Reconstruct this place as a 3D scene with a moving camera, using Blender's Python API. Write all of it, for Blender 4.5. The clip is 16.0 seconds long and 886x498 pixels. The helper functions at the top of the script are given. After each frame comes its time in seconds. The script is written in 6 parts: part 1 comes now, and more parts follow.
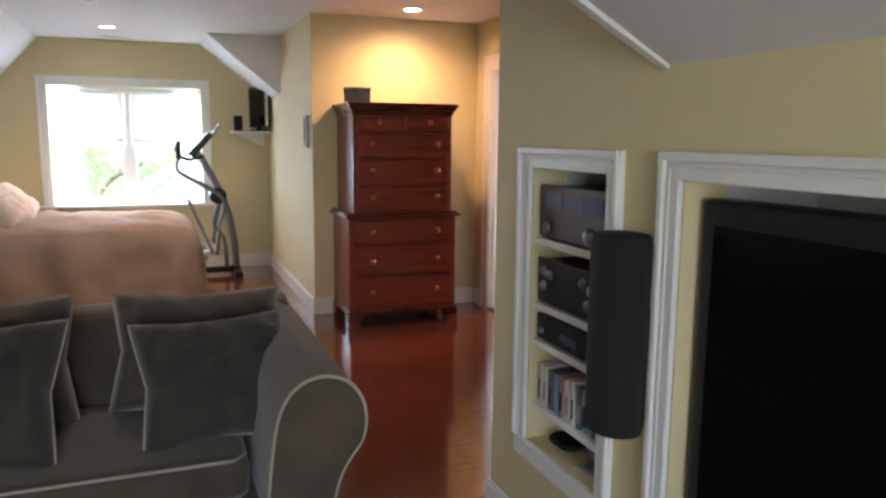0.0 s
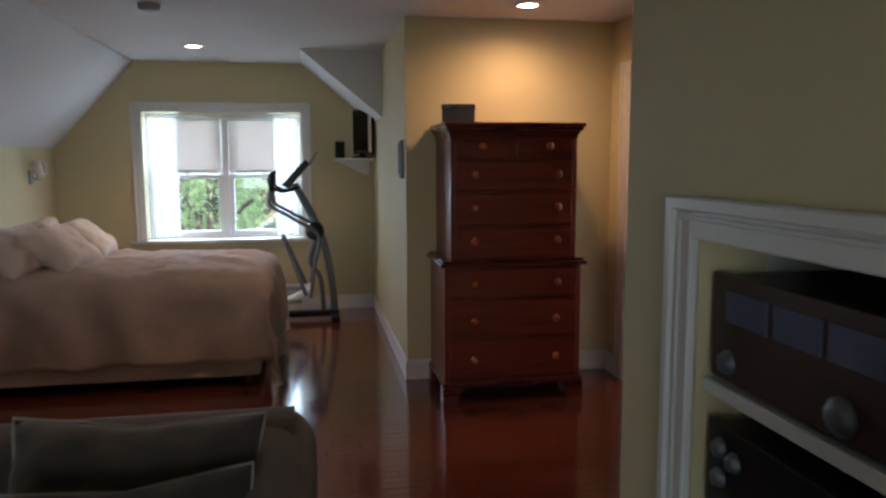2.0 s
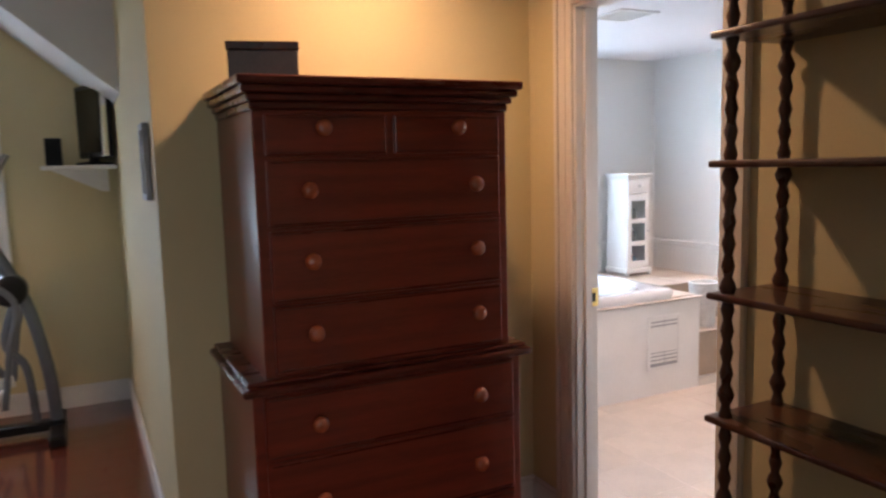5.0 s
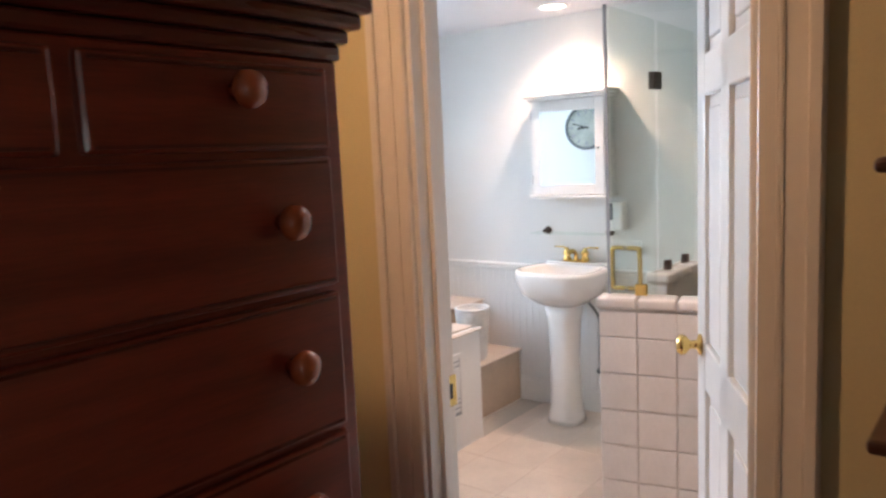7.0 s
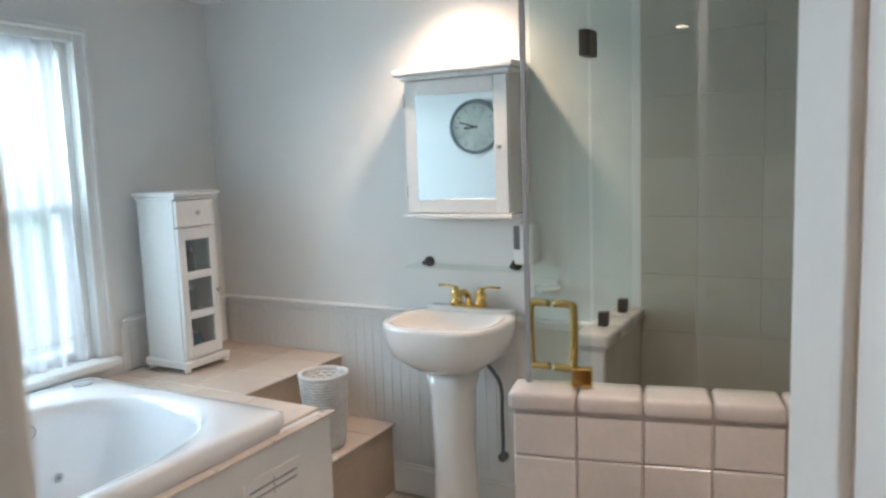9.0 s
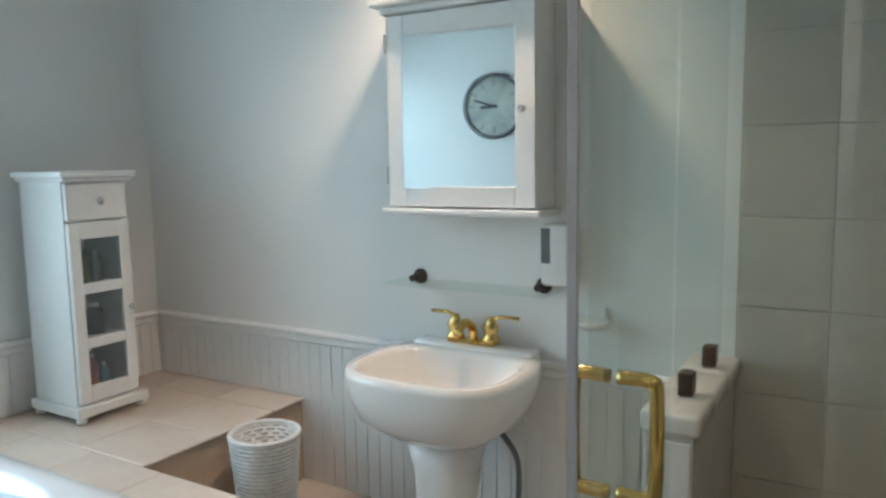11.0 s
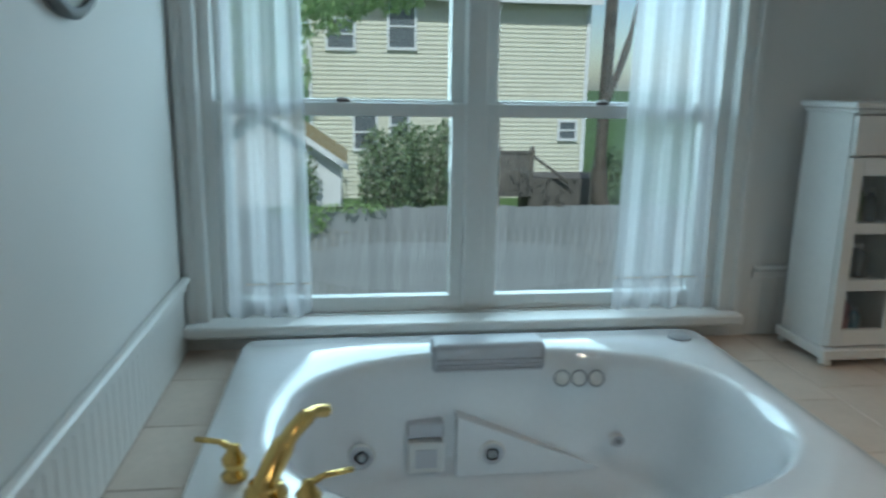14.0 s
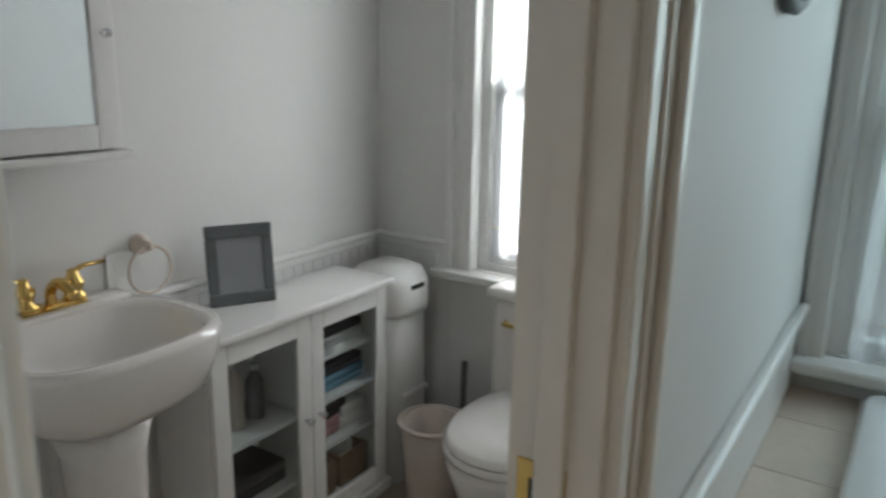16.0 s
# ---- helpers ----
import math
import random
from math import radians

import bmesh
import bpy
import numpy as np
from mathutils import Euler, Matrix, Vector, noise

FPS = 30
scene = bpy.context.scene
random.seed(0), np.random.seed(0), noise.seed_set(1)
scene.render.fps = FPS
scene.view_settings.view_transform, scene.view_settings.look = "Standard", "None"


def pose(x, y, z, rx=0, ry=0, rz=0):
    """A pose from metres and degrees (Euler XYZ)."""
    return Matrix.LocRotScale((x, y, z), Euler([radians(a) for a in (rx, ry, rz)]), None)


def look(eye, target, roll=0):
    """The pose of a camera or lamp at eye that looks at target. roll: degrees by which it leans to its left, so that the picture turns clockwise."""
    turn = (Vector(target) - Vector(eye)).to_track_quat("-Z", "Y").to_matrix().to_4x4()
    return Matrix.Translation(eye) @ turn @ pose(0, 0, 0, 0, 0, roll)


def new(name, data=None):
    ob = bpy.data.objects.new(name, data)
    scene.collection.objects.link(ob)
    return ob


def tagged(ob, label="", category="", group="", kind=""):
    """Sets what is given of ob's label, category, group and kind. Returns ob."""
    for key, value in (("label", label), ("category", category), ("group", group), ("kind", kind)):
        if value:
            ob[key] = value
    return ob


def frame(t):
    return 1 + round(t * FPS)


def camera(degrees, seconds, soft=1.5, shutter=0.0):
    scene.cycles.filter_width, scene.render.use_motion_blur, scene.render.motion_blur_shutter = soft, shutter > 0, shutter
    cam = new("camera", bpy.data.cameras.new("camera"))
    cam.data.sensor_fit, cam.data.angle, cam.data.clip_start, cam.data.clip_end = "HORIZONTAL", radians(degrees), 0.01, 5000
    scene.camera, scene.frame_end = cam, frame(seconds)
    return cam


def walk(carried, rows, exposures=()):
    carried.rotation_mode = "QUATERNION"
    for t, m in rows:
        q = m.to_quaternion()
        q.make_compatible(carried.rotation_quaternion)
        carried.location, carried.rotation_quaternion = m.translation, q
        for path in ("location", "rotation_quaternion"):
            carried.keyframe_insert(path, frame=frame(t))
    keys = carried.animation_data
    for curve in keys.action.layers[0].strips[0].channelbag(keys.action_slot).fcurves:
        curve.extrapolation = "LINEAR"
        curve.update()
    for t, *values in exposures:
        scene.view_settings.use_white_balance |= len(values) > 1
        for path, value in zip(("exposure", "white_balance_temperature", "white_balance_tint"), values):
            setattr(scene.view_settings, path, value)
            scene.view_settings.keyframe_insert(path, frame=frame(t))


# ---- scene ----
cam = camera(62.3, 16.0, soft=2.45, shutter=0.4)
PATH = [
    (0, (1.367, 0.939, 1.462), (2.083, 2.782, 1.161), 0.5),
    (0.5, (1.535, 1.086, 1.482), (2.126, 2.975, 1.195), 0.1),
    (1, (1.657, 1.331, 1.505), (2.148, 3.25, 1.228), -0.4),
    (1.5, (1.788, 1.649, 1.503), (2.194, 3.591, 1.246), -0.7),
    (2, (1.903, 2.008, 1.495), (2.257, 3.962, 1.253), -0.2),
    (2.5, (1.939, 2.412, 1.481), (2.306, 4.363, 1.241), -0.4),
    (3, (2.0, 2.811, 1.477), (2.415, 4.753, 1.235), -0.6),
    (3.5, (2.098, 3.204, 1.472), (2.579, 5.131, 1.234), -1.0),
    (4, (2.165, 3.612, 1.467), (2.749, 5.511, 1.236), -1.3),
    (4.5, (2.241, 3.977, 1.461), (2.954, 5.833, 1.24), -1.3),
    (5, (2.303, 4.328, 1.47), (3.186, 6.108, 1.237), -1.5),
    (7.5, (3.005, 5.759, 1.482), (4.653, 6.863, 1.227), -2.8),
    (8, (3.302, 5.924, 1.481), (5.004, 6.943, 1.224), -2.6),
    (8.5, (3.56, 6.042, 1.469), (5.297, 7.004, 1.228), -2.0),
    (11, (4.65, 6.519, 1.371), (6.357, 7.532, 1.13), -1.0),
    (11.5, (4.662, 6.58, 1.361), (6.25, 7.77, 1.118), -0.6),
    (12, (4.696, 6.623, 1.393), (6.062, 8.053, 1.093), -0.7),
    (12.5, (4.711, 6.645, 1.405), (5.781, 8.299, 1.06), -0.5),
    (13, (4.674, 6.659, 1.398), (5.468, 8.457, 1.028), -0.3),
    (13.5, (4.668, 6.67, 1.39), (5.148, 8.569, 0.984), 0.0),
    (14, (4.548, 6.683, 1.384), (4.799, 8.618, 0.947), 0.9),
    (14.5, (4.43, 6.651, 1.385), (4.42, 8.597, 0.925), 1.9),
    (15, (4.458, 6.591, 1.445), (4.043, 8.482, 0.943), 1.1),
    (15.5, (4.372, 6.641, 1.432), (3.641, 8.436, 0.939), 1.2),
    (16, (4.273, 6.8, 1.393), (3.214, 8.428, 0.918), 1.1),
]
EXPOSURES = [(0, 2.4, 6200, 24), (1, 1.55, 6200, 24), (2.5, 1.0, 5750, 22), (3.5, 1.0, 5600, 21), (4.2, 1.2, 5800, 23), (5, 1.5, 6100, 27), (7.4, 1.15, 6300, 24), (8.6, 0.8, 6150, 17), (11, 0.45, 5950, 10), (11.6, 0.4, 5850, 9), (12.5, -0.2, 5600, 7), (14.0, -0.65, 5750, 3), (15.0, -0.6, 6100, 5), (15.5, -0.55, 6300, 8), (16, -0.6, 6600, 11)]
walk(cam, [(t, look(eye, target, roll)) for t, eye, target, roll in PATH], EXPOSURES)

# ---- world, sun, lamps ----
world = bpy.data.worlds.new("sky")
scene.world = world
world.use_nodes = True
wn = world.node_tree
sky = wn.nodes.new("ShaderNodeTexSky")
sky.sky_type, sky.sun_disc = "NISHITA", False
sky.sun_elevation, sky.sun_rotation = radians(52), radians(200)
wn.nodes["Background"].inputs[1].default_value = 0.15
wn.links.new(sky.outputs[0], wn.nodes["Background"].inputs[0])


def lamp(name, kind, m, energy, color, **more):
    data = bpy.data.lights.new(name, kind)
    data.energy, data.color = energy, color
    for key, value in more.items():
        if key == "size":
            data.shape, data.size, data.size_y = "RECTANGLE", value[0], value[1]
        elif key == "spot":
            data.spot_size, data.spot_blend = radians(value), 1.0
        elif key == "radius":
            data.shadow_soft_size = value
        elif key == "angle":
            data.angle = radians(value)
    ob = new(name, data)
    ob.matrix_world = m
    return ob


lamp("sun", "SUN", look((0, -10, 20), (3, 2, 5)), 5.0, (1.0, 0.95, 0.87), angle=0.5)
COOL = (0.72, 0.92, 1.0)
WARM = (1.0, 0.66, 0.38)
lamp("bedroom_window_daylight", "AREA", look((1.09, 9.98, 1.4), (1.0, 7.4, 0.5)), 44, COOL, size=(1.4, 1.2))
lamp("south_window_daylight", "AREA", look((0.95, -1.75, 1.4), (0.95, 3, 1.0)), 10, (0.80, 1.0, 0.97), size=(1.4, 1.2))
lamp("bath_window_daylight", "AREA", look((5.0, 9.40, 1.5), (5.05, 7.6, 0.5)), 36, COOL, size=(1.2, 1.1))
lamp("toilet_window_daylight", "AREA", look((3.33, 9.13, 1.35), (3.33, 7, 0.9)), 46, (0.95, 0.97, 1.0), size=(0.5, 1.2))
lamp("downlight_or_fill_lamp", "SPOT", look((1.0, 8.4, 2.40), (1.0, 8.4, 0)), 24, WARM, spot=120, radius=0.05)
lamp("downlight_or_fill_lamp", "SPOT", look((3.23, 6.42, 2.40), (3.23, 6.42, 0)), 22, (1.0, 0.60, 0.28), spot=168, radius=0.05)
# added fill: no source known here, warms the bed and sofa end
lamp("downlight_or_fill_lamp", "SPOT", look((1.2, 5.3, 2.40), (1.2, 5.3, 0)), 17, WARM, spot=130, radius=0.05)
lamp("downlight_or_fill_lamp", "SPOT", look((6.2, 7.46, 2.17), (6.2, 7.46, 0)), 30, (1.0, 0.72, 0.5), spot=130, radius=0.04)
# added fill inside the bathroom door, makes up for weak daylight
lamp("downlight_or_fill_lamp", "SPOT", look((5.0, 6.3, 2.17), (5.0, 6.3, 0)), 24, (1.0, 0.80, 0.62), spot=150, radius=0.05)


# ---- materials ----
def nodes_of(name):
    m = bpy.data.materials.new(name)
    m.use_nodes = True
    return m, m.node_tree.nodes, m.node_tree.links, m.node_tree.nodes["Principled BSDF"]


def mat(name, color, rough=0.5, metal=0.0, vary=0.10, scale=3.0, grain=60.0, bump=0.06, stretch=(1, 1, 1), coat=0.0, per_object=0.0, sheen=0.0, spec=0.5):
    m, n, l, b = nodes_of(name)
    tc = n.new("ShaderNodeTexCoord")
    mp = n.new("ShaderNodeMapping")
    mp.inputs["Scale"].default_value = stretch
    l.new(tc.outputs["Object"], mp.inputs[0])
    big, fine = n.new("ShaderNodeTexNoise"), n.new("ShaderNodeTexNoise")
    big.inputs["Scale"].default_value, fine.inputs["Scale"].default_value = scale, grain
    big.inputs["Detail"].default_value, fine.inputs["Detail"].default_value = 4, 3
    l.new(mp.outputs[0], big.inputs["Vector"])
    l.new(mp.outputs[0], fine.inputs["Vector"])
    add = n.new("ShaderNodeMath")
    add.operation = "MULTIPLY_ADD"
    l.new(fine.outputs[0], add.inputs[0])
    add.inputs[1].default_value = 0.5
    l.new(big.outputs[0], add.inputs[2])
    ramp = n.new("ShaderNodeValToRGB")
    dark = tuple(max(0, c * (1 - vary)) for c in color) + (1,)
    light = tuple(min(1, c * (1 + vary)) for c in color) + (1,)
    ramp.color_ramp.elements[0].position, ramp.color_ramp.elements[1].position = 0.5, 1.0
    ramp.color_ramp.elements[0].color, ramp.color_ramp.elements[1].color = dark, light
    l.new(add.outputs[0], ramp.inputs[0])
    out = ramp.outputs[0]
    if per_object:
        info, hsv = n.new("ShaderNodeObjectInfo"), n.new("ShaderNodeHueSaturation")
        mr = n.new("ShaderNodeMapRange")
        mr.inputs[3].default_value, mr.inputs[4].default_value = 1 - per_object, 1 + per_object
        l.new(info.outputs["Random"], mr.inputs[0])
        l.new(mr.outputs[0], hsv.inputs["Value"])
        l.new(out, hsv.inputs["Color"])
        out = hsv.outputs[0]
    l.new(out, b.inputs["Base Color"])
    rr = n.new("ShaderNodeMapRange")
    rr.inputs[3].default_value, rr.inputs[4].default_value = max(0.02, rough * 0.85), min(1, rough * 1.15)
    l.new(big.outputs[0], rr.inputs[0])
    l.new(rr.outputs[0], b.inputs["Roughness"])
    b.inputs["Metallic"].default_value = metal
    b.inputs["Coat Weight"].default_value = coat
    b.inputs["Coat Roughness"].default_value = 0.08
    b.inputs["Sheen Weight"].default_value = sheen
    b.inputs["Specular IOR Level"].default_value = spec
    if bump:
        bp = n.new("ShaderNodeBump")
        bp.inputs["Strength"].default_value, bp.inputs["Distance"].default_value = bump, 0.01
        l.new(fine.outputs[0], bp.inputs["Height"])
        l.new(bp.outputs[0], b.inputs["Normal"])
    return m


def glass(name, color=(1, 1, 1), rough=0.0, alpha_mix=0.0):
    m, n, l, b = nodes_of(name)
    b.inputs["Base Color"].default_value = (*color, 1)
    b.inputs["Roughness"].default_value = rough
    b.inputs["Transmission Weight"].default_value = 1
    b.inputs["IOR"].default_value = 1.45
    return m


def thin_pane(name, color=(0.97, 1.0, 0.99), gloss=0.06):
    m, n, l, b = nodes_of(name)
    clear, shine, mix = n.new("ShaderNodeBsdfTransparent"), n.new("ShaderNodeBsdfGlossy"), n.new("ShaderNodeMixShader")
    clear.inputs[0].default_value = (*color, 1)
    shine.inputs["Roughness"].default_value = 0.02
    mix.inputs[0].default_value = gloss
    l.new(clear.outputs[0], mix.inputs[1])
    l.new(shine.outputs[0], mix.inputs[2])
    l.new(mix.outputs[0], n["Material Output"].inputs[0])
    return m


def sheer(name, color, clear_part=0.35):
    m, n, l, b = nodes_of(name)
    clear, tl, df = n.new("ShaderNodeBsdfTransparent"), n.new("ShaderNodeBsdfTranslucent"), n.new("ShaderNodeBsdfDiffuse")
    tl.inputs[0].default_value = df.inputs[0].default_value = (*color, 1)
    a, c = n.new("ShaderNodeMixShader"), n.new("ShaderNodeMixShader")
    a.inputs[0].default_value = 0.45
    l.new(tl.outputs[0], a.inputs[1])
    l.new(df.outputs[0], a.inputs[2])
    wv = n.new("ShaderNodeTexNoise")
    wv.inputs["Scale"].default_value = 90
    mr = n.new("ShaderNodeMapRange")
    mr.inputs[3].default_value, mr.inputs[4].default_value = clear_part * 0.7, clear_part * 1.3
    l.new(wv.outputs[0], mr.inputs[0])
    l.new(mr.outputs[0], c.inputs[0])
    l.new(a.outputs[0], c.inputs[1])
    l.new(clear.outputs[0], c.inputs[2])
    l.new(c.outputs[0], n["Material Output"].inputs[0])
    return m


def glow(name, color, power):
    m, n, l, b = nodes_of(name)
    b.inputs["Base Color"].default_value = (*color, 1)
    b.inputs["Emission Color"].default_value = (*color, 1)
    b.inputs["Emission Strength"].default_value = power
    return m


M = dict(
    yellow=mat("pale_yellow_wall_paint", (0.64, 0.56, 0.33), 0.7, vary=0.04, scale=1.2, grain=180, bump=0.05),
    bathwall=mat("white_wall_paint", (0.72, 0.72, 0.70), 0.65, vary=0.03, scale=1.2, grain=180, bump=0.04),
    ceiling=mat("flat_ceiling_paint", (0.70, 0.70, 0.72), 0.85, vary=0.03, scale=1.0, grain=150, bump=0.06),
    trim=mat("gloss_white_trim", (0.76, 0.76, 0.74), 0.35, vary=0.04, scale=4, grain=50, bump=0.02),
    pinktrim=mat("warm_white_trim", (0.74, 0.70, 0.64), 0.35, vary=0.04, scale=4, grain=50, bump=0.02),
    floor=mat("red_oak_floor", (0.115, 0.026, 0.0145), 0.15, vary=0.35, scale=3, grain=30, bump=0.03, stretch=(0.6, 9, 1), coat=0.8, per_object=0.22),
    gap=mat("dark_joint", (0.03, 0.015, 0.01), 0.8),
    cherry=mat("dark_cherry_wood", (0.19, 0.029, 0.013), 0.30, vary=0.30, scale=4, grain=45, bump=0.04, stretch=(0.5, 1, 7), coat=0.2),
    cherrydark=mat("dark_cherry_moulding", (0.10, 0.017, 0.009), 0.28, vary=0.25, scale=6, grain=60, bump=0.03, stretch=(0.5, 4, 4), coat=0.25),
    knob=mat("cherry_knob", (0.40, 0.095, 0.035), 0.25, vary=0.25, scale=20, grain=90, bump=0.02, coat=0.3),
    walnut=mat("dark_walnut", (0.058, 0.022, 0.012), 0.28, vary=0.3, scale=6, grain=50, bump=0.04, stretch=(3, 0.6, 1), coat=0.2),
    sofa=mat("olive_grey_velvet", (0.066, 0.050, 0.033), 0.95, vary=0.35, scale=7, grain=160, bump=0.15, sheen=0.25),
    # darker copy of the sofa's olive fabric: shade on the pillows in its colour
    pillowdark=mat("shaded_olive_fabric", (0.034, 0.030, 0.023), 0.95, vary=0.4, scale=9, grain=200, bump=0.2, sheen=0.2),
    piping=mat("cream_piping", (0.34, 0.31, 0.25), 0.8, vary=0.1, grain=200),
    spread=mat("beige_bedspread", (0.72, 0.60, 0.52), 0.9, vary=0.12, scale=6, grain=120, bump=0.25, sheen=0.1),
    linen=mat("pale_linen", (0.66, 0.58, 0.50), 0.9, vary=0.08, scale=8, grain=150, bump=0.2),
    darkwood=mat("bed_frame_wood", (0.07, 0.02, 0.012), 0.35, vary=0.3, scale=5, grain=50, stretch=(1, 1, 5)),
    black=mat("black_plastic", (0.012, 0.012, 0.013), 0.35, vary=0.2, scale=8, grain=120, bump=0.03, spec=0.3),
    screen=mat("black_screen", (0.003, 0.003, 0.004), 0.22, vary=0.1, bump=0, spec=0.12),
    blackcloth=mat("black_speaker_cloth", (0.008, 0.008, 0.009), 0.9, vary=0.3, scale=20, grain=400, bump=0.3),
    bronze=mat("brushed_brown_panel", (0.07, 0.045, 0.035), 0.4, 0.4, vary=0.15, scale=5, grain=120, stretch=(1, 1, 12)),
    meter=mat("blue_meter_glass", (0.10, 0.12, 0.20), 0.2, vary=0.1),
    chrome=mat("chrome", (0.75, 0.75, 0.77), 0.12, 1.0, vary=0.04, bump=0),
    steel=mat("grey_steel", (0.17, 0.19, 0.22), 0.4, 0.5, vary=0.1, scale=9, bump=0.02),
    greyplastic=mat("grey_plastic", (0.30, 0.31, 0.33), 0.45, vary=0.08, grain=150),
    palegrey=mat("pale_grey_plastic", (0.52, 0.53, 0.56), 0.4, vary=0.06, grain=120, bump=0.02),
    whiteplastic=mat("white_plastic", (0.74, 0.74, 0.72), 0.35, vary=0.04, grain=100, bump=0.01),
    brass=mat("polished_brass", (0.75, 0.52, 0.18), 0.14, 1.0, vary=0.08, scale=12, bump=0),
    porcelain=mat("white_porcelain", (0.80, 0.78, 0.75), 0.10, vary=0.02, scale=3, bump=0, coat=0.4),
    acrylic=mat("white_acrylic", (0.78, 0.79, 0.80), 0.05, vary=0.03, scale=3, bump=0, coat=0.8),
    grout=mat("pale_grout", (0.58, 0.51, 0.45), 0.85, vary=0.12, scale=9, grain=200, bump=0.15),
    floorgrout=mat("sand_grout", (0.60, 0.51, 0.44), 0.8, vary=0.1, scale=9, grain=200, bump=0.1),
    tile=mat("cream_wall_tile", (0.66, 0.60, 0.56), 0.25, vary=0.06, scale=7, grain=70, bump=0.05, per_object=0.05),
    floortile=mat("sand_floor_tile", (0.62, 0.53, 0.45), 0.38, vary=0.08, scale=6, grain=60, bump=0.04, per_object=0.05),
    showertile=mat("grey_beige_tile", (0.46, 0.43, 0.38), 0.35, vary=0.08, scale=6, grain=60, bump=0.04, per_object=0.06),
    showergrout=mat("grey_grout", (0.455, 0.425, 0.375), 0.9, vary=0.1),
    pane=thin_pane("window_glass"),
    showerglass=thin_pane("shower_glass", (0.945, 0.975, 0.96), 0.05),
    sheer=sheer("white_sheer_cloth", (0.74, 0.75, 0.77), 0.36),
    shade=sheer("ivory_roller_shade", (0.46, 0.41, 0.37), 0.02),
    bulb=glow("lamp_lens", (1.0, 0.80, 0.60), 9.0),
    mirror=mat("mirror_silver", (0.86, 0.93, 0.95), 0.02, 1.0, vary=0.0, bump=0),
    clockface=mat("aged_clock_face", (0.40, 0.42, 0.37), 0.6, vary=0.2, scale=9, grain=60),
    ink=mat("dark_ink", (0.03, 0.03, 0.03), 0.6),
    wicker=mat("white_wicker", (0.66, 0.65, 0.62), 0.7, vary=0.15, scale=20, grain=90, bump=0.3),
    grass=mat("lawn", (0.07, 0.13, 0.035), 0.95, vary=0.4, scale=1.2, grain=40, bump=0.4),
    fencewood=mat("weathered_fence_boards", (0.25, 0.265, 0.285), 0.9, vary=0.3, scale=3, grain=40, bump=0.2, stretch=(6, 1, 0.6), per_object=0.12),
    siding=mat("cream_siding", (0.64, 0.63, 0.52), 0.7, vary=0.06, scale=1.5, grain=30, bump=0.05),
    roof=mat("weathered_roof", (0.30, 0.24, 0.12), 0.9, vary=0.3, scale=4, grain=30, bump=0.3),
    shingle=mat("grey_shingles", (0.16, 0.16, 0.17), 0.9, vary=0.25, scale=3, grain=20, bump=0.3),
    shedwall=mat("white_shed_paint", (0.74, 0.76, 0.78), 0.6, vary=0.05, scale=2),
    leaf=sheer("green_leaves", (0.40, 0.56, 0.26), 0.18),
    bushleaf=mat("dark_bush_leaves", (0.15, 0.22, 0.11), 0.6, vary=0.5, scale=6, grain=50, bump=0.1),
    bark=mat("bark", (0.10, 0.085, 0.07), 0.95, vary=0.3, scale=6, grain=30, bump=0.5),
    tan=mat("tan_painted_riser", (0.46, 0.36, 0.27), 0.6, vary=0.10, scale=5, grain=60, bump=0.03),
    darkglass=mat("dark_window_glass", (0.13, 0.15, 0.17), 0.1, vary=0.1, bump=0),
    oldwood=mat("grey_deck_wood", (0.13, 0.12, 0.11), 0.9, vary=0.25, scale=3, grain=30, bump=0.2),
    cardboard=mat("brown_wicker_box", (0.32, 0.22, 0.14), 0.8, vary=0.2, scale=20, grain=80, bump=0.2),
    bluecloth=mat("blue_towel", (0.16, 0.33, 0.46), 0.95, vary=0.15, scale=20, grain=200, bump=0.3),
    pinkcloth=mat("pink_towel", (0.48, 0.24, 0.25), 0.95, vary=0.15, scale=20, grain=200, bump=0.3),
    whitecloth=mat("white_towel", (0.66, 0.65, 0.63), 0.95, vary=0.1, scale=20, grain=200, bump=0.3),
    darkcloth=mat("dark_cloth", (0.03, 0.03, 0.035), 0.95, vary=0.2, scale=20, grain=200, bump=0.3),
    greybox=mat("grey_photo_box", (0.13, 0.14, 0.145), 0.6, vary=0.15, scale=9, grain=80),
    lowglass=thin_pane("cabinet_glass", (0.93, 0.95, 0.95), 0.06),
)


# ---- mesh helpers ----
def part(name, bm, material, parent=None, label="", smooth=False):
    me = bpy.data.meshes.new(name)
    if smooth:
        for f in bm.faces:
            f.smooth = True
    bm.normal_update()
    bm.to_mesh(me)
    bm.free()
    me.materials.append(M[material])
    ob = new(name, me)
    ob.parent = parent
    if label:
        ob["label"] = label
    return ob


def thing(name, x, y, z, label, category, group="", rz=0.0):
    e = new(name)
    e.empty_display_size = 0.1
    e.matrix_world = pose(x, y, z, 0, 0, rz)
    return tagged(e, label, category, group)


def cuboid(bm, x0, x1, y0, y1, z0, z1, bevel=0.0, segs=2):
    got = bmesh.ops.create_cube(bm, size=1.0, matrix=Matrix.LocRotScale(((x0 + x1) / 2, (y0 + y1) / 2, (z0 + z1) / 2), None, (abs(x1 - x0), abs(y1 - y0), abs(z1 - z0))))
    if bevel:
        vs = set(got["verts"])
        edges = [e for e in bm.edges if e.verts[0] in vs and e.verts[1] in vs]
        bmesh.ops.bevel(bm, geom=edges, offset=bevel, segments=segs, profile=0.5, affect="EDGES")
    return bm


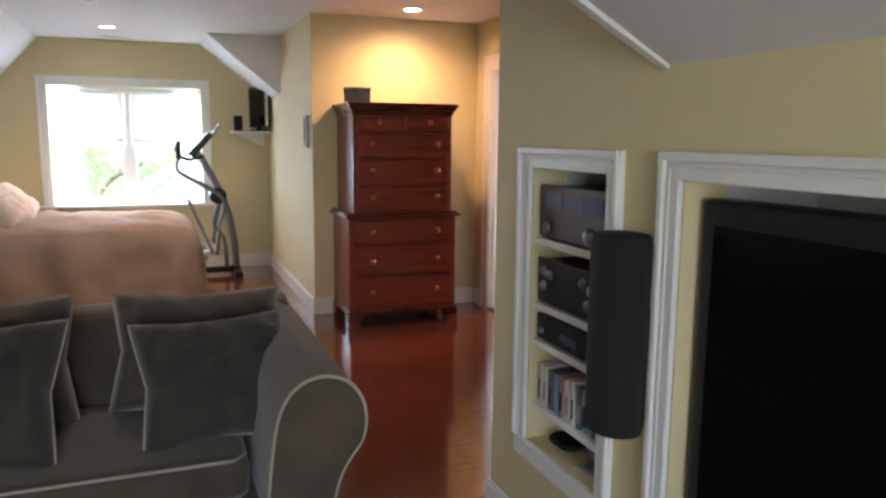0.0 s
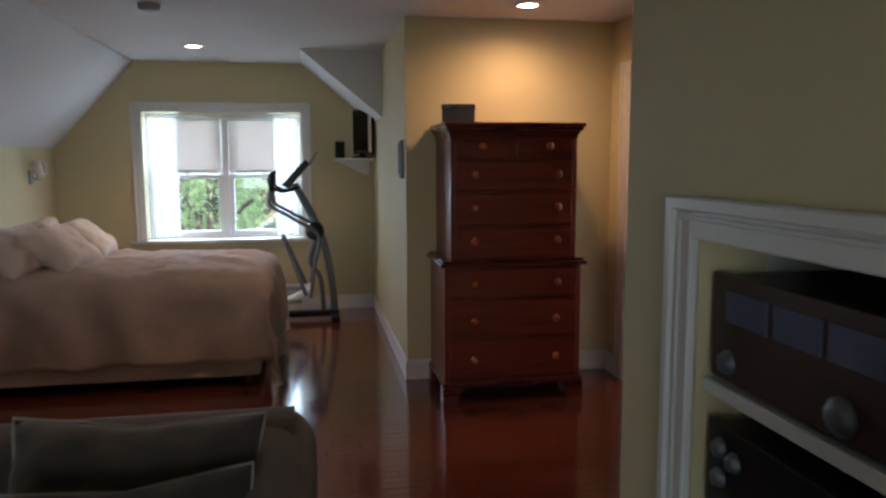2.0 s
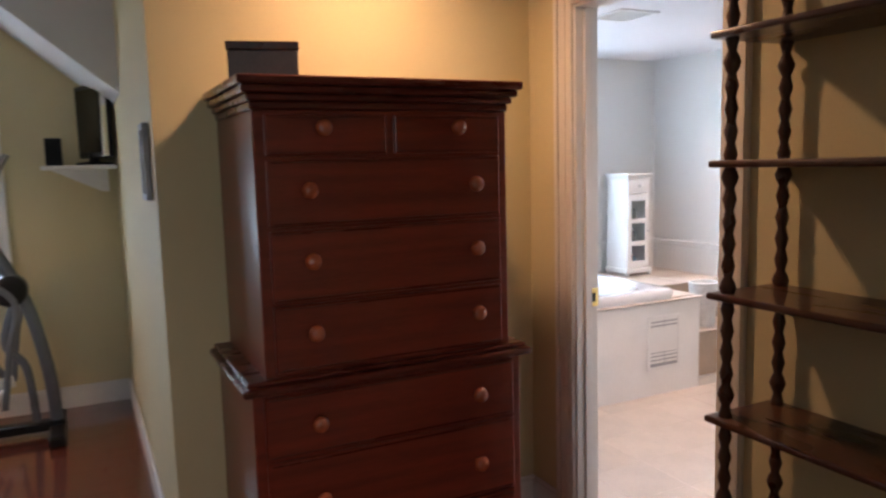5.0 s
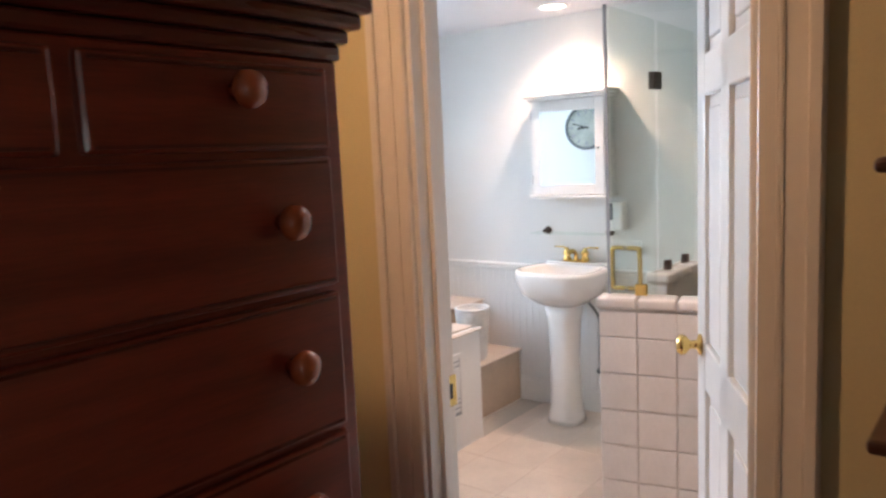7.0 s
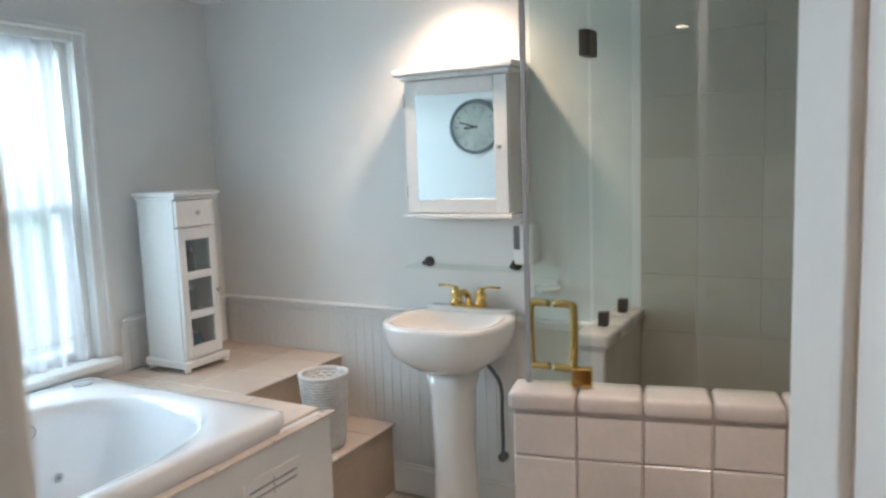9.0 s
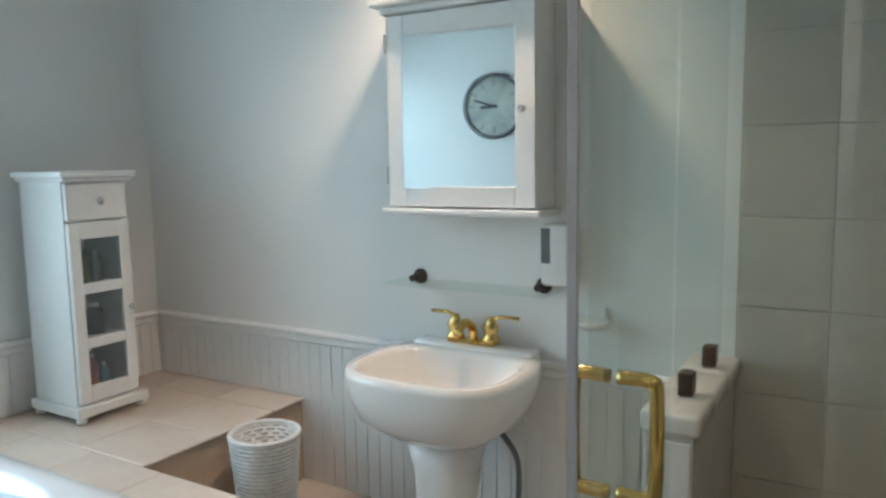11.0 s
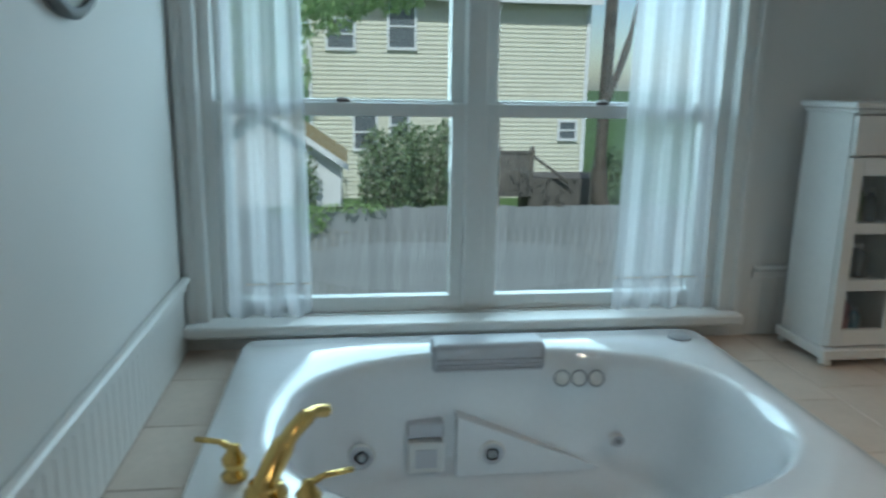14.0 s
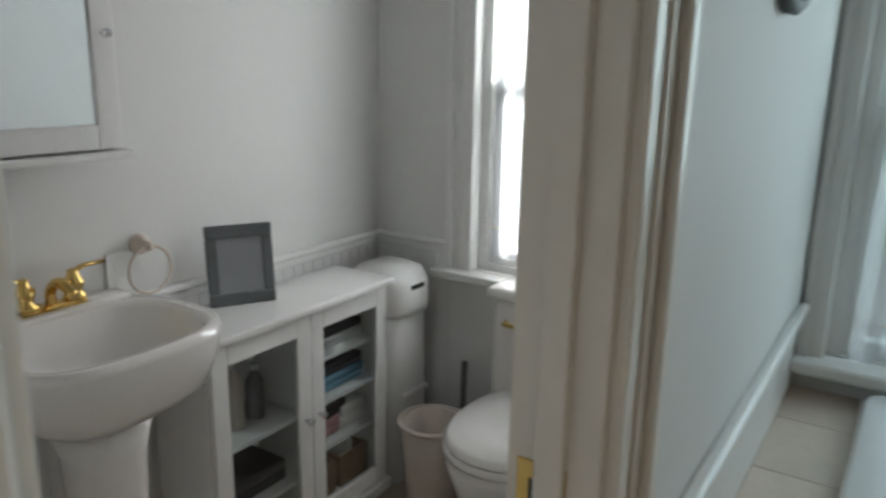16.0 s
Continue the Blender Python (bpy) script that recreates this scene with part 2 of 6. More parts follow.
def box(x0, x1, y0, y1, z0, z1, bevel=0.0, segs=2):
    return cuboid(bmesh.new(), x0, x1, y0, y1, z0, z1, bevel, segs)


def boxes(rows, bevel=0.0):
    bm = bmesh.new()
    for r in rows:
        cuboid(bm, *r, bevel)
    return bm


def lathe(profile, segs=24, bm=None, m=None, caps=True):
    """Turns (radius, height) pairs round the z axis."""
    bm = bm or bmesh.new()
    m = m or Matrix()
    rings = []
    for r, z in profile:
        rings.append([bm.verts.new(m @ Vector((r * math.cos(a), r * math.sin(a), z))) for a in (2 * math.pi * i / segs for i in range(segs))])
    for a, b in zip(rings, rings[1:]):
        for i in range(segs):
            bm.faces.new((a[i], a[(i + 1) % segs], b[(i + 1) % segs], b[i]))
    if caps and profile[0][0] > 1e-6:
        bm.faces.new(list(reversed(rings[0])))
    if caps and profile[-1][0] > 1e-6:
        bm.faces.new(rings[-1])
    return bm


def smooth_path(points, steps=6):
    pts = [Vector(p) for p in points]
    out = []
    for i in range(len(pts) - 1):
        p0, p1, p2, p3 = pts[max(i - 1, 0)], pts[i], pts[i + 1], pts[min(i + 2, len(pts) - 1)]
        for k in range(steps):
            t = k / steps
            out.append(0.5 * ((2 * p1) + (p2 - p0) * t + (2 * p0 - 5 * p1 + 4 * p2 - p3) * t * t + (3 * p1 - p0 - 3 * p2 + p3) * t ** 3))
    return out + [pts[-1]]


def tube(points, radius, segs=10, bm=None, flat=1.0):
    """A tube along points; radius a number or a list; flat squeezes its second axis."""
    bm = bm or bmesh.new()
    pts = [Vector(p) for p in points]
    rad = radius if isinstance(radius, (list, tuple)) else [radius] * len(pts)
    rings, side = [], None
    for i, p in enumerate(pts):
        d = (pts[min(i + 1, len(pts) - 1)] - pts[max(i - 1, 0)]).normalized()
        if side is None:
            side = d.cross(Vector((0, 0, 1)) if abs(d.z) < 0.9 else Vector((1, 0, 0))).normalized()
        side = (side - d * side.dot(d)).normalized()
        up = d.cross(side)
        rings.append([bm.verts.new(p + rad[i] * (math.cos(a) * side + flat * math.sin(a) * up)) for a in (2 * math.pi * k / segs for k in range(segs))])
    for a, b in zip(rings, rings[1:]):
        for k in range(segs):
            bm.faces.new((a[k], a[(k + 1) % segs], b[(k + 1) % segs], b[k]))
    bm.faces.new(list(reversed(rings[0])))
    bm.faces.new(rings[-1])
    return bm


def prism(outline, axis, a, b):
    """A solid between a and b along axis, from a 2D outline in the two other axes."""
    bm = bmesh.new()

    def v(p, c):
        q = list(p)
        q.insert("xyz".index(axis), c)
        return bm.verts.new(q)
    lo, hi = [v(p, a) for p in outline], [v(p, b) for p in outline]
    bm.faces.new(lo)
    bm.faces.new(list(reversed(hi)))
    for i in range(len(outline)):
        j = (i + 1) % len(outline)
        bm.faces.new((lo[j], lo[i], hi[i], hi[j]))
    bmesh.ops.recalc_face_normals(bm, faces=bm.faces)
    return bm


def structure(name, bm, material, label="", smooth=False):
    ob = part(name, bm, material, None, label, smooth)
    ob["kind"] = "structure"
    return ob


def cushion_pinch(u, v):
    """How far the rim draws in between the corners."""
    return 1 - 0.13 * (1 - abs(u * v)) * max(abs(u), abs(v)) ** 3


def cushion(w, d, h, puff=1.0, n=24, wrinkle=0.006, seed=0.0):
    """A soft closed pillow, w by d, h thick, its middle at the origin."""
    bm = bmesh.new()
    for side in (1, -1):
        grid = []
        for i in range(n + 1):
            row = []
            for j in range(n + 1):
                u, v = 2 * i / n - 1, 2 * j / n - 1
                bulge = ((1 - u ** 4) * (1 - v ** 4)) ** (0.5 / puff)
                pinch = cushion_pinch(u, v)
                wob = wrinkle * (noise.noise(Vector((u * 2.2 + seed, v * 2.2, side))) + 0.5 * noise.noise(Vector((u * 6 + seed, v * 6, side * 2))))
                crease = wrinkle * 1.6 * math.sin(9 * (u * v) + 3 * u + seed) * abs(u * v) ** 0.7
                row.append(bm.verts.new((u * w / 2 * pinch, v * d / 2 * pinch, side * bulge * h / 2 + (wob * 4 + crease) * bulge)))
            grid.append(row)
        for i in range(n):
            for j in range(n):
                f = (grid[i][j], grid[i + 1][j], grid[i + 1][j + 1], grid[i][j + 1])
                bm.faces.new(f if side > 0 else tuple(reversed(f)))
    bmesh.ops.remove_doubles(bm, verts=bm.verts, dist=1e-4)
    return bm


def cushion_rim(w, d, r=0.0045):
    pts = []
    for k in range(97):
        a = 2 * math.pi * k / 96
        c, s = math.cos(a), math.sin(a)
        q = 1 / max(abs(c), abs(s))
        u, v = c * q, s * q
        pinch = cushion_pinch(u, v)
        pts.append((u * w / 2 * pinch, v * d / 2 * pinch, 0))
    return tube(pts, r, 6)


# ---- plan ----
HB, HT = 2.42, 2.22            # ceilings: bedroom, bathroom
XW, NB = 2.535, 9.40           # bedroom: east wall, north wall
XD0, XD1 = 3.97, 4.06          # wall between alcove / toilet room and bathroom
YC = 6.865                      # wall behind the tall chest
NBATH, XE = 8.85, 6.45         # bathroom: north wall, east wall
YAV = 3.40                     # north end of the media wall
# ---- structure: bedroom ----
XK, XS = -0.42, 0.31           # west knee wall, start of the flat ceiling
WX0, WX1, WZ0, WZ1 = 0.36, 1.83, 0.73, 1.95   # bedroom window opening
structure("subfloor", box(-0.6, 4.1, -1.6, 9.7, -0.20, -0.016), "gap")
structure("wall_west", prism([(XK - 0.15, -0.2), (XK, -0.2), (XK, 1.62), (XS, HB), (XS, HB + 0.15), (XK - 0.15, 1.75)], "y", -1.6, NB + 0.25), "yellow")
structure("ceiling_west_slope", prism([(XK, 1.62), (XK + 0.006, 1.612), (XS + 0.006, HB - 0.008), (XS, HB)], "y", -1.5, NB), "ceiling")
structure("ceiling", boxes([(XS, 4.1, -1.5, NB + 0.25, HB, HB + 0.15)]), "ceiling")
structure("wall_south", boxes([(-0.6, 0.2, -1.65, -1.5, -0.2, 2.6), (1.7, 4.2, -1.65, -1.5, -0.2, 2.6), (0.2, 1.7, -1.65, -1.5, -0.2, 0.75), (0.2, 1.7, -1.65, -1.5, 2.0, 2.6)]), "yellow")
structure("wall_north", boxes([(-0.6, WX0, NB, NB + 0.30, -0.2, 2.6), (WX1, XW + 0.05, NB, NB + 0.30, -0.2, 2.6),
                               (WX0, WX1, NB, NB + 0.30, -0.2, WZ0), (WX0, WX1, NB, NB + 0.30, WZ1, 2.6)]), "yellow")
structure("wall_east", boxes([(XW, 2.60, YC, NB, -0.2, HB)]), "yellow")
structure("wall_alcove_north", boxes([(2.60, XD0, YC, 6.88, -0.2, HB)]), "yellow")
EN0, EN1, DH = 5.86, 6.565, 2.03     # entry doorway
TN0, TN1 = 6.889, 7.41               # toilet doorway
structure("wall_alcove_east", boxes([(XD0, 4.015, 3.3, EN0, -0.2, HB), (XD0, 4.015, EN1, 6.88, -0.2, HB), (XD0, 4.015, EN0, EN1, DH, HB)]), "yellow")
structure("wall_alcove_south", box(2.66, 4.015, 3.30, YAV, -0.2, HB), "yellow")
AV = (2.665, 3.115, 0.42, 1.365)     # equipment niche: y0 y1 z0 z1
TV = (1.05, 2.36, 0.40, 1.365)       # television niche
structure("wall_media", boxes([
    (XW, 2.66, AV[1], YAV, -0.2, HB), (XW, 2.66, AV[0], AV[1], -0.2, AV[2]), (XW, 2.66, AV[0], AV[1], AV[3], HB),
    (XW, 2.66, TV[1], AV[0], -0.2, HB), (XW, 2.66, TV[0], TV[1], -0.2, TV[2]), (XW, 2.66, TV[0], TV[1], TV[3], HB), (XW, 2.66, -1.5, TV[0], -0.2, HB)]), "yellow")


def niche(y0, y1, z0, z1, depth):
    t = 0.02
    return boxes([(2.66, 2.66 + depth, y0 - t, y0, z0 - t, z1 + t), (2.66, 2.66 + depth, y1, y1 + t, z0 - t, z1 + t),
                  (2.66, 2.66 + depth, y0, y1, z1, z1 + t), (2.66, 2.66 + depth, y0, y1, z0 - t, z0), (2.66 + depth, 2.68 + depth, y0 - t, y1 + t, z0 - t, z1 + t)])


structure("niche_lining", niche(*AV, 0.42), "trim")
structure("niche_lining", niche(*TV, 0.30), "trim")
# sloped ceilings: over the media wall, and beside the window
structure("ceiling_south_slope", prism([(XW, 1.64), (1.15, HB), (XW, HB)], "y", -1.5, 2.44), "ceiling")
structure("trim_slope", prism([(XW, 1.63), (1.10, HB - 0.012), (1.16, HB - 0.012), (XW, 1.68)], "y", 2.44, 2.47), "trim")
structure("ceiling_north_slope", prism([(XW, 1.86), (1.85, HB), (XW, HB)], "y", 8.42, NB), "ceiling")


def casing(name, wall, face, out, a0, a1, z0, z1, w=0.085, t=0.018, sill=False, material="trim", top=True):
    """A moulded frame round an opening; wall 'x' or 'y' is the axis of its normal, out the side it stands on."""
    def piece(bm, p0, p1, q0, q1, k0, k1):
        lo, hi = sorted((face + out * k0, face + out * k1))
        if wall == "x":
            cuboid(bm, lo, hi, p0, p1, q0, q1, 0.003, 1)
        else:
            cuboid(bm, p0, p1, lo, hi, q0, q1, 0.003, 1)
    bm = bmesh.new()
    for s, a in ((-1, a0), (1, a1)):
        lo, hi = sorted((a, a + s * w))
        piece(bm, lo, hi, z0, z1 + (w if top else 0), 0.001, t)
        lo, hi = sorted((a + s * (w - 0.022), a + s * w))
        piece(bm, lo, hi, z0, z1 + (w if top else 0), t, t + 0.012)
        lo, hi = sorted((a + s * 0.03, a + s * 0.04))
        piece(bm, lo, hi, z0, z1 + 0.03, t, t + 0.004)
    if top:
        piece(bm, a0, a1, z1, z1 + w, 0.001, t)
        piece(bm, a0 - w, a1 + w, z1 + w - 0.022, z1 + w, t + 0.0005, t + 0.0125)
        piece(bm, a0 - 0.03, a1 + 0.03, z1 + 0.03, z1 + 0.04, t, t + 0.004)
    if sill:
        piece(bm, a0 - w, a1 + w, z0 - w, z0 - 0.002, 0.001, t)
    return structure(name, bm, material)


casing("trim_niche", "x", XW, -1, AV[0], AV[1], AV[2], AV[3], w=0.068, sill=True)
casing("trim_niche", "x", XW, -1, TV[0], TV[1], TV[2], TV[3], w=0.068, sill=True)
casing("trim_window", "y", NB, -1, WX0, WX1, WZ0, WZ1, w=0.095)
casing("trim_door", "x", XD0, -1, EN0, EN1, 0, DH, w=0.095, material="pinktrim")
casing("trim_door", "x", XD1, 1, EN0, EN1, 0, DH, w=0.075, material="pinktrim")
casing("trim_door", "x", XD1, 1, TN0, TN1, 0, DH, w=0.085, material="pinktrim")


def lining(name, y0, y1):
    """Door jambs with their stops."""
    x0, x1 = XD0 - 0.004, XD1 + 0.004
    return structure(name, boxes([(x0, x1, y0 - 0.012, y0 + 0.012, 0, DH), (x0, x1, y1 - 0.012, y1 + 0.012, 0, DH), (x0, x1, y0 + 0.012, y1 - 0.012, DH - 0.012, DH + 0.012),
                                  (4.0, 4.03, y0 + 0.012, y0 + 0.024, 0, DH - 0.012), (4.0, 4.03, y1 - 0.024, y1 - 0.012, 0, DH - 0.012)], 0.002), "pinktrim")


lining("door_jamb", EN0, EN1)
lining("door_jamb", TN0, TN1)
for y in (EN1 - 0.013, TN1 - 0.013):
    s = thing("strike_plate", 4.005 if y > 7 else 4.04, y, 0.985 if y > 7 else 0.945, "small polished brass strike plate on the door jamb", "strike plate", "brass strike plates")
    part("plate", boxes([(-0.026, 0.026, -0.002, 0.0005, -0.036, 0.036)], 0.0), "brass", s)
    # no recess: a dark patch on the plate paints the latch hole's shade
    part("hole", box(-0.012, 0.012, -0.003, -0.0021, -0.017, 0.017), "ink", s)
structure("threshold", box(XD0 - 0.01, XD1 + 0.01, EN0 + 0.012, EN1 - 0.012, -0.016, 0.008, 0.003), "darkwood")


def skirting(rows, material="trim"):
    """rows: (x0, x1, y0, y1) of the foot of a wall."""
    bm = bmesh.new()
    for x0, x1, y0, y1 in rows:
        cuboid(bm, x0, x1, y0, y1, 0, 0.12, 0.002, 1)
        cuboid(bm, x0 + 0.003, x1 - 0.003, y0 + 0.003, y1 - 0.003, 0.12, 0.138, 0.003, 1)
    return structure("baseboard", bm, material)


skirting([(XW - 0.016, XW, YC - 0.016, NB - 0.001), (XW, XD0, YC - 0.016, YC), (XD0 - 0.016, XD0, EN1 + 0.095, YC - 0.016), (XD0 - 0.016, XD0, YAV, EN0 - 0.095),
          (XW - 0.016, XW, -1.5, YAV + 0.016), (XW, XD0 - 0.016, YAV, YAV + 0.016), (XK, XW - 0.016, NB - 0.016, NB), (XK, XK + 0.016, -1.5, NB - 0.016)])


def double_hung(name, x0, x1, y, z0, z1, units, label, panes=True):
    """Sash windows side by side in one opening; y is the middle of the sashes."""
    w = structure(name, boxes([(x0, x0 + 0.035, y - 0.06, y + 0.07, z0, z1), (x1 - 0.035, x1, y - 0.06, y + 0.07, z0, z1), (x0 + 0.035, x1 - 0.035, y - 0.06, y + 0.07, z1 - 0.03, z1), (x0 + 0.035, x1 - 0.035, y - 0.06, y + 0.07, z0, z0 + 0.025)]), "trim", label)
    span = (x1 - x0 - 0.07) / units
    mid = (z0 + z1) / 2
    for u in range(units):
        a, b = x0 + 0.035 + u * span, x0 + 0.035 + (u + 1) * span
        if u:
            part("mullion", box(a - 0.032, a + 0.032, y - 0.055, y + 0.065, z0 + 0.025, z1 - 0.03, 0.004), "trim", w)
        ga, gb = a + (0.032 if u else 0), b - (0.032 if u < units - 1 else 0)
        for lo, hi, yy in ((z0 + 0.025, mid + 0.02, y - 0.022), (mid - 0.02, z1 - 0.03, y + 0.022)):
            s = part("sash", boxes([(ga, ga + 0.042, yy - 0.02, yy + 0.02, lo, hi), (gb - 0.042, gb, yy - 0.02, yy + 0.02, lo, hi), (ga + 0.042, gb - 0.042, yy - 0.02, yy + 0.02, lo, lo + 0.048), (ga + 0.042, gb - 0.042, yy - 0.02, yy + 0.02, hi - 0.04, hi)], 0.003), "trim", w)
            p = part("pane", box(ga + 0.042, gb - 0.042, yy - 0.002, yy + 0.002, lo + 0.048, hi - 0.04), "pane", s)
            p.visible_shadow = False
        part("sash_lock", lathe([(0.0, 0), (0.02, 0), (0.02, 0.008), (0.012, 0.014), (0, 0.015)], 14, m=Matrix.Translation(((ga + gb) / 2, y - 0.022, mid + 0.02))), "bronze", w)
    return w


double_hung("window_bedroom", WX0, WX1, NB + 0.20, WZ0, WZ1, 2, "white double sash window in a deep reveal")
structure("window_sill", box(WX0 - 0.14, WX1 + 0.14, NB - 0.06, NB + 0.14, WZ0 - 0.028, WZ0 + 0.002, 0.006), "trim")


def curtain(name, x0, x1, y, z0, z1, folds, label, material="sheer", seed=0, depth=0.03, gather=0.0):
    n, bm = folds * 16, bmesh.new()
    rows = []
    for k in range(15):
        v = k / 14
        row = []
        for i in range(n + 1):
            u = i / n
            wide = 1 - gather * (1 - v)
            x = (x0 + x1) / 2 + (u - 0.5) * (x1 - x0) * wide
            at = 2 * math.pi * folds * (u + 0.10 * math.sin(3.1 * u + seed)) + seed + 0.5 * noise.noise(Vector((u * 4, v * 1.5, seed)))
            wave = math.sin(at) + 0.28 * math.sin(2.6 * at + seed)
            row.append(bm.verts.new((x, y + depth * wave * (0.6 + 0.4 * v), z1 + (z0 - z1) * v)))
        rows.append(row)
    for a, b in zip(rows, rows[1:]):
        for i in range(n):
            bm.faces.new((a[i], a[i + 1], b[i + 1], b[i]))
    c = thing(name, (x0 + x1) / 2, y, z0, label, "curtain", "sheer curtains")
    ob = part("cloth", bm, material, c, smooth=True)
    ob.matrix_parent_inverse = c.matrix_world.inverted()
    hem = part("hem", box(x0, x1, -0.001 + y - depth * 0.4, y - depth * 0.4 + 0.001, z0 + 0.10, z0 + 0.104), "linen", c)
    hem.matrix_parent_inverse = c.matrix_world.inverted()
    return c


def keep(ob, parent):
    """Hangs ob, built in world places, under parent."""
    bpy.context.view_layer.update()
    ob.parent = parent
    ob.matrix_parent_inverse = parent.matrix_world.inverted()
    return ob


curtain("curtain", WX0 + 0.02, 0.66, NB + 0.07, WZ0 + 0.03, 1.90, 4, "white sheer curtain hanging beside the bedroom window", seed=1)
curtain("curtain", 1.57, WX1 - 0.02, NB + 0.07, WZ0 + 0.03, 1.90, 4, "white sheer curtain hanging beside the bedroom window", seed=2)
r = thing("curtain_rod", 1.09, NB + 0.07, 1.905, "thin white curtain rod inside the window reveal", "curtain rod")
part("rod", tube([(-0.73, 0, 0), (0.73, 0, 0)], 0.008), "trim", r)
for x0, x1 in ((0.64, 1.05), (1.13, 1.56)):
    s = thing("roller_shade", (x0 + x1) / 2, NB + 0.13, 1.90, "ivory roller shade drawn half down the window", "window shade", "roller shades")
    h = (x1 - x0) / 2
    part("roller", tube([(-h, 0, 0), (h, 0, 0)], 0.018, 12), "trim", s)
    part("cloth", box(-h, h, -0.002, 0.0, -0.50, 0.0), "shade", s)
    part("bottom_bar", box(-h, h, -0.008, 0.006, -0.52, -0.50, 0.003), "trim", s)

# ---- structure: bathroom and toilet room ----
BX0, BX1, BZ0, BZ1 = 4.13, 5.73, 0.66, 1.96     # tub window
PX0, PX1, PZ0, PZ1 = 3.06, 3.60, 0.74, 1.93     # toilet window
structure("bath_subfloor", boxes([(XD1, 6.6, 5.0, 9.15, -0.20, -0.012), (2.66, XD1, 6.905, 9.15, -0.20, -0.0121)]), "showergrout")
structure("wall_bath_west", boxes([(4.015, XD1, 5.0, EN0, -0.2, HT), (4.015, XD1, EN1, 6.88, -0.2, HT), (4.015, XD1, EN0, EN1, DH, HT), (XD0, XD1, 6.88, TN0, -0.2, HT),
                                   (XD0, XD1, TN1, NBATH, -0.2, HT), (XD0, XD1, TN0, TN1, DH, HT)]), "bathwall")
structure("wall_toilet_west", box(2.60, 2.66, 6.90, NBATH, -0.2, HT), "bathwall")
structure("wall_toilet_south", box(2.66, XD0, 6.88, 6.90, -0.2, HT), "bathwall")
structure("wall_bath_north", boxes([(2.60, PX0, NBATH, 9.06, -0.2, HT), (PX1, BX0, NBATH, 9.06, -0.2, HT), (BX1, 6.6, NBATH, 9.06, -0.2, HT), (PX0, PX1, NBATH, 9.06, -0.2, PZ0), (PX0, PX1, NBATH, 9.06, PZ1, HT),
                                    (BX0, BX1, NBATH, 9.06, -0.2, BZ0), (BX0, BX1, NBATH, 9.06, BZ1, HT)]), "bathwall")
structure("wall_bath_east", box(XE, 6.6, 5.0, NBATH, -0.2, HT), "bathwall")
structure("wall_bath_south", box(4.06, XE, 5.0, 5.15, -0.2, HT), "bathwall")
structure("ceiling_bath", boxes([(4.015, 6.6, 5.0, 9.06, HT, HT + 0.15), (2.60, 4.015, 6.88, 9.06, HT, HT + 0.15)]), "ceiling")
double_hung("window_bath", BX0, BX1, NBATH + 0.09, BZ0, BZ1, 2, "white double sash window above the tub")
double_hung("window_toilet", PX0, PX1, NBATH + 0.09, PZ0, PZ1, 1, "white sash window above the toilet")
casing("trim_window", "y", NBATH, -1, BX0, BX1, BZ0, BZ1, w=0.062)
casing("trim_window", "y", NBATH, -1, PX0, PX1, PZ0, PZ1, w=0.095)
structure("window_sill", box(4.062, 5.79, NBATH - 0.075, NBATH + 0.028, BZ0 - 0.012, BZ0 + 0.024, 0.01, 3), "trim")
structure("window_sill", box(PX0 - 0.14, PX1 + 0.14, NBATH - 0.06, NBATH + 0.03, PZ0 - 0.03, PZ0 - 0.002, 0.008, 3), "trim")
curtain("curtain", 4.185, 4.43, NBATH + 0.012, BZ0 + 0.03, 2.0, 3, "white sheer curtain hanging beside the tub window", seed=3, gather=0.15, depth=0.021)
curtain("curtain", 5.38, 5.70, NBATH + 0.012, BZ0 + 0.03, 2.0, 3, "white sheer curtain hanging beside the tub window", seed=5, gather=0.15, depth=0.021)
r = thing("curtain_rod", 4.93, NBATH - 0.03, 2.0, "thin white curtain rod above the tub window", "curtain rod")
part("rod", tube([(-0.84, 0, 0), (0.84, 0, 0)], 0.008), "trim", r)
curtain("curtain", PX0 + 0.05, PX1 - 0.02, NBATH + 0.03, PZ0 + 0.05, 1.90, 7, "white sheer curtain across the toilet window", seed=8, depth=0.012)

RAIL = 0.83


def wainscot(rows):
    """rows: (wall axis, face, out, a0, a1, z0): narrow beaded boards under a moulded rail."""
    for wall, face, out, a0, a1, z0 in rows:
        rail = bmesh.new()
        n = max(1, round((a1 - a0) / 0.045))
        w = (a1 - a0) / n

        def piece(b, p0, p1, q0, q1, k, bev, at=0.0):
            lo, hi = sorted((at + out * 0.0005, at + out * k))
            if wall == "x":
                cuboid(b, lo, hi, p0, p1, q0, q1, bev, 1)
            else:
                cuboid(b, p0, p1, lo, hi, q0, q1, bev, 1)
        piece(rail, a0, a1, RAIL - 0.045, RAIL - 0.02, 0.014, 0.004, face)
        piece(rail, a0, a1, RAIL - 0.02, RAIL, 0.026, 0.006, face)
        holder = structure("wainscot", rail, "trim", "white beaded board wainscot under a moulded rail")
        one = bmesh.new()
        piece(one, 0.0008, w - 0.0008, z0, RAIL - 0.045, 0.004, 0.0015)
        first = part("board", one, "trim", holder)
        for i in range(n):
            ob = first if i == 0 else new("board", first.data)
            ob.parent = holder
            ob.location = (face, a0 + i * w, 0) if wall == "x" else (a0 + i * w, face, 0)


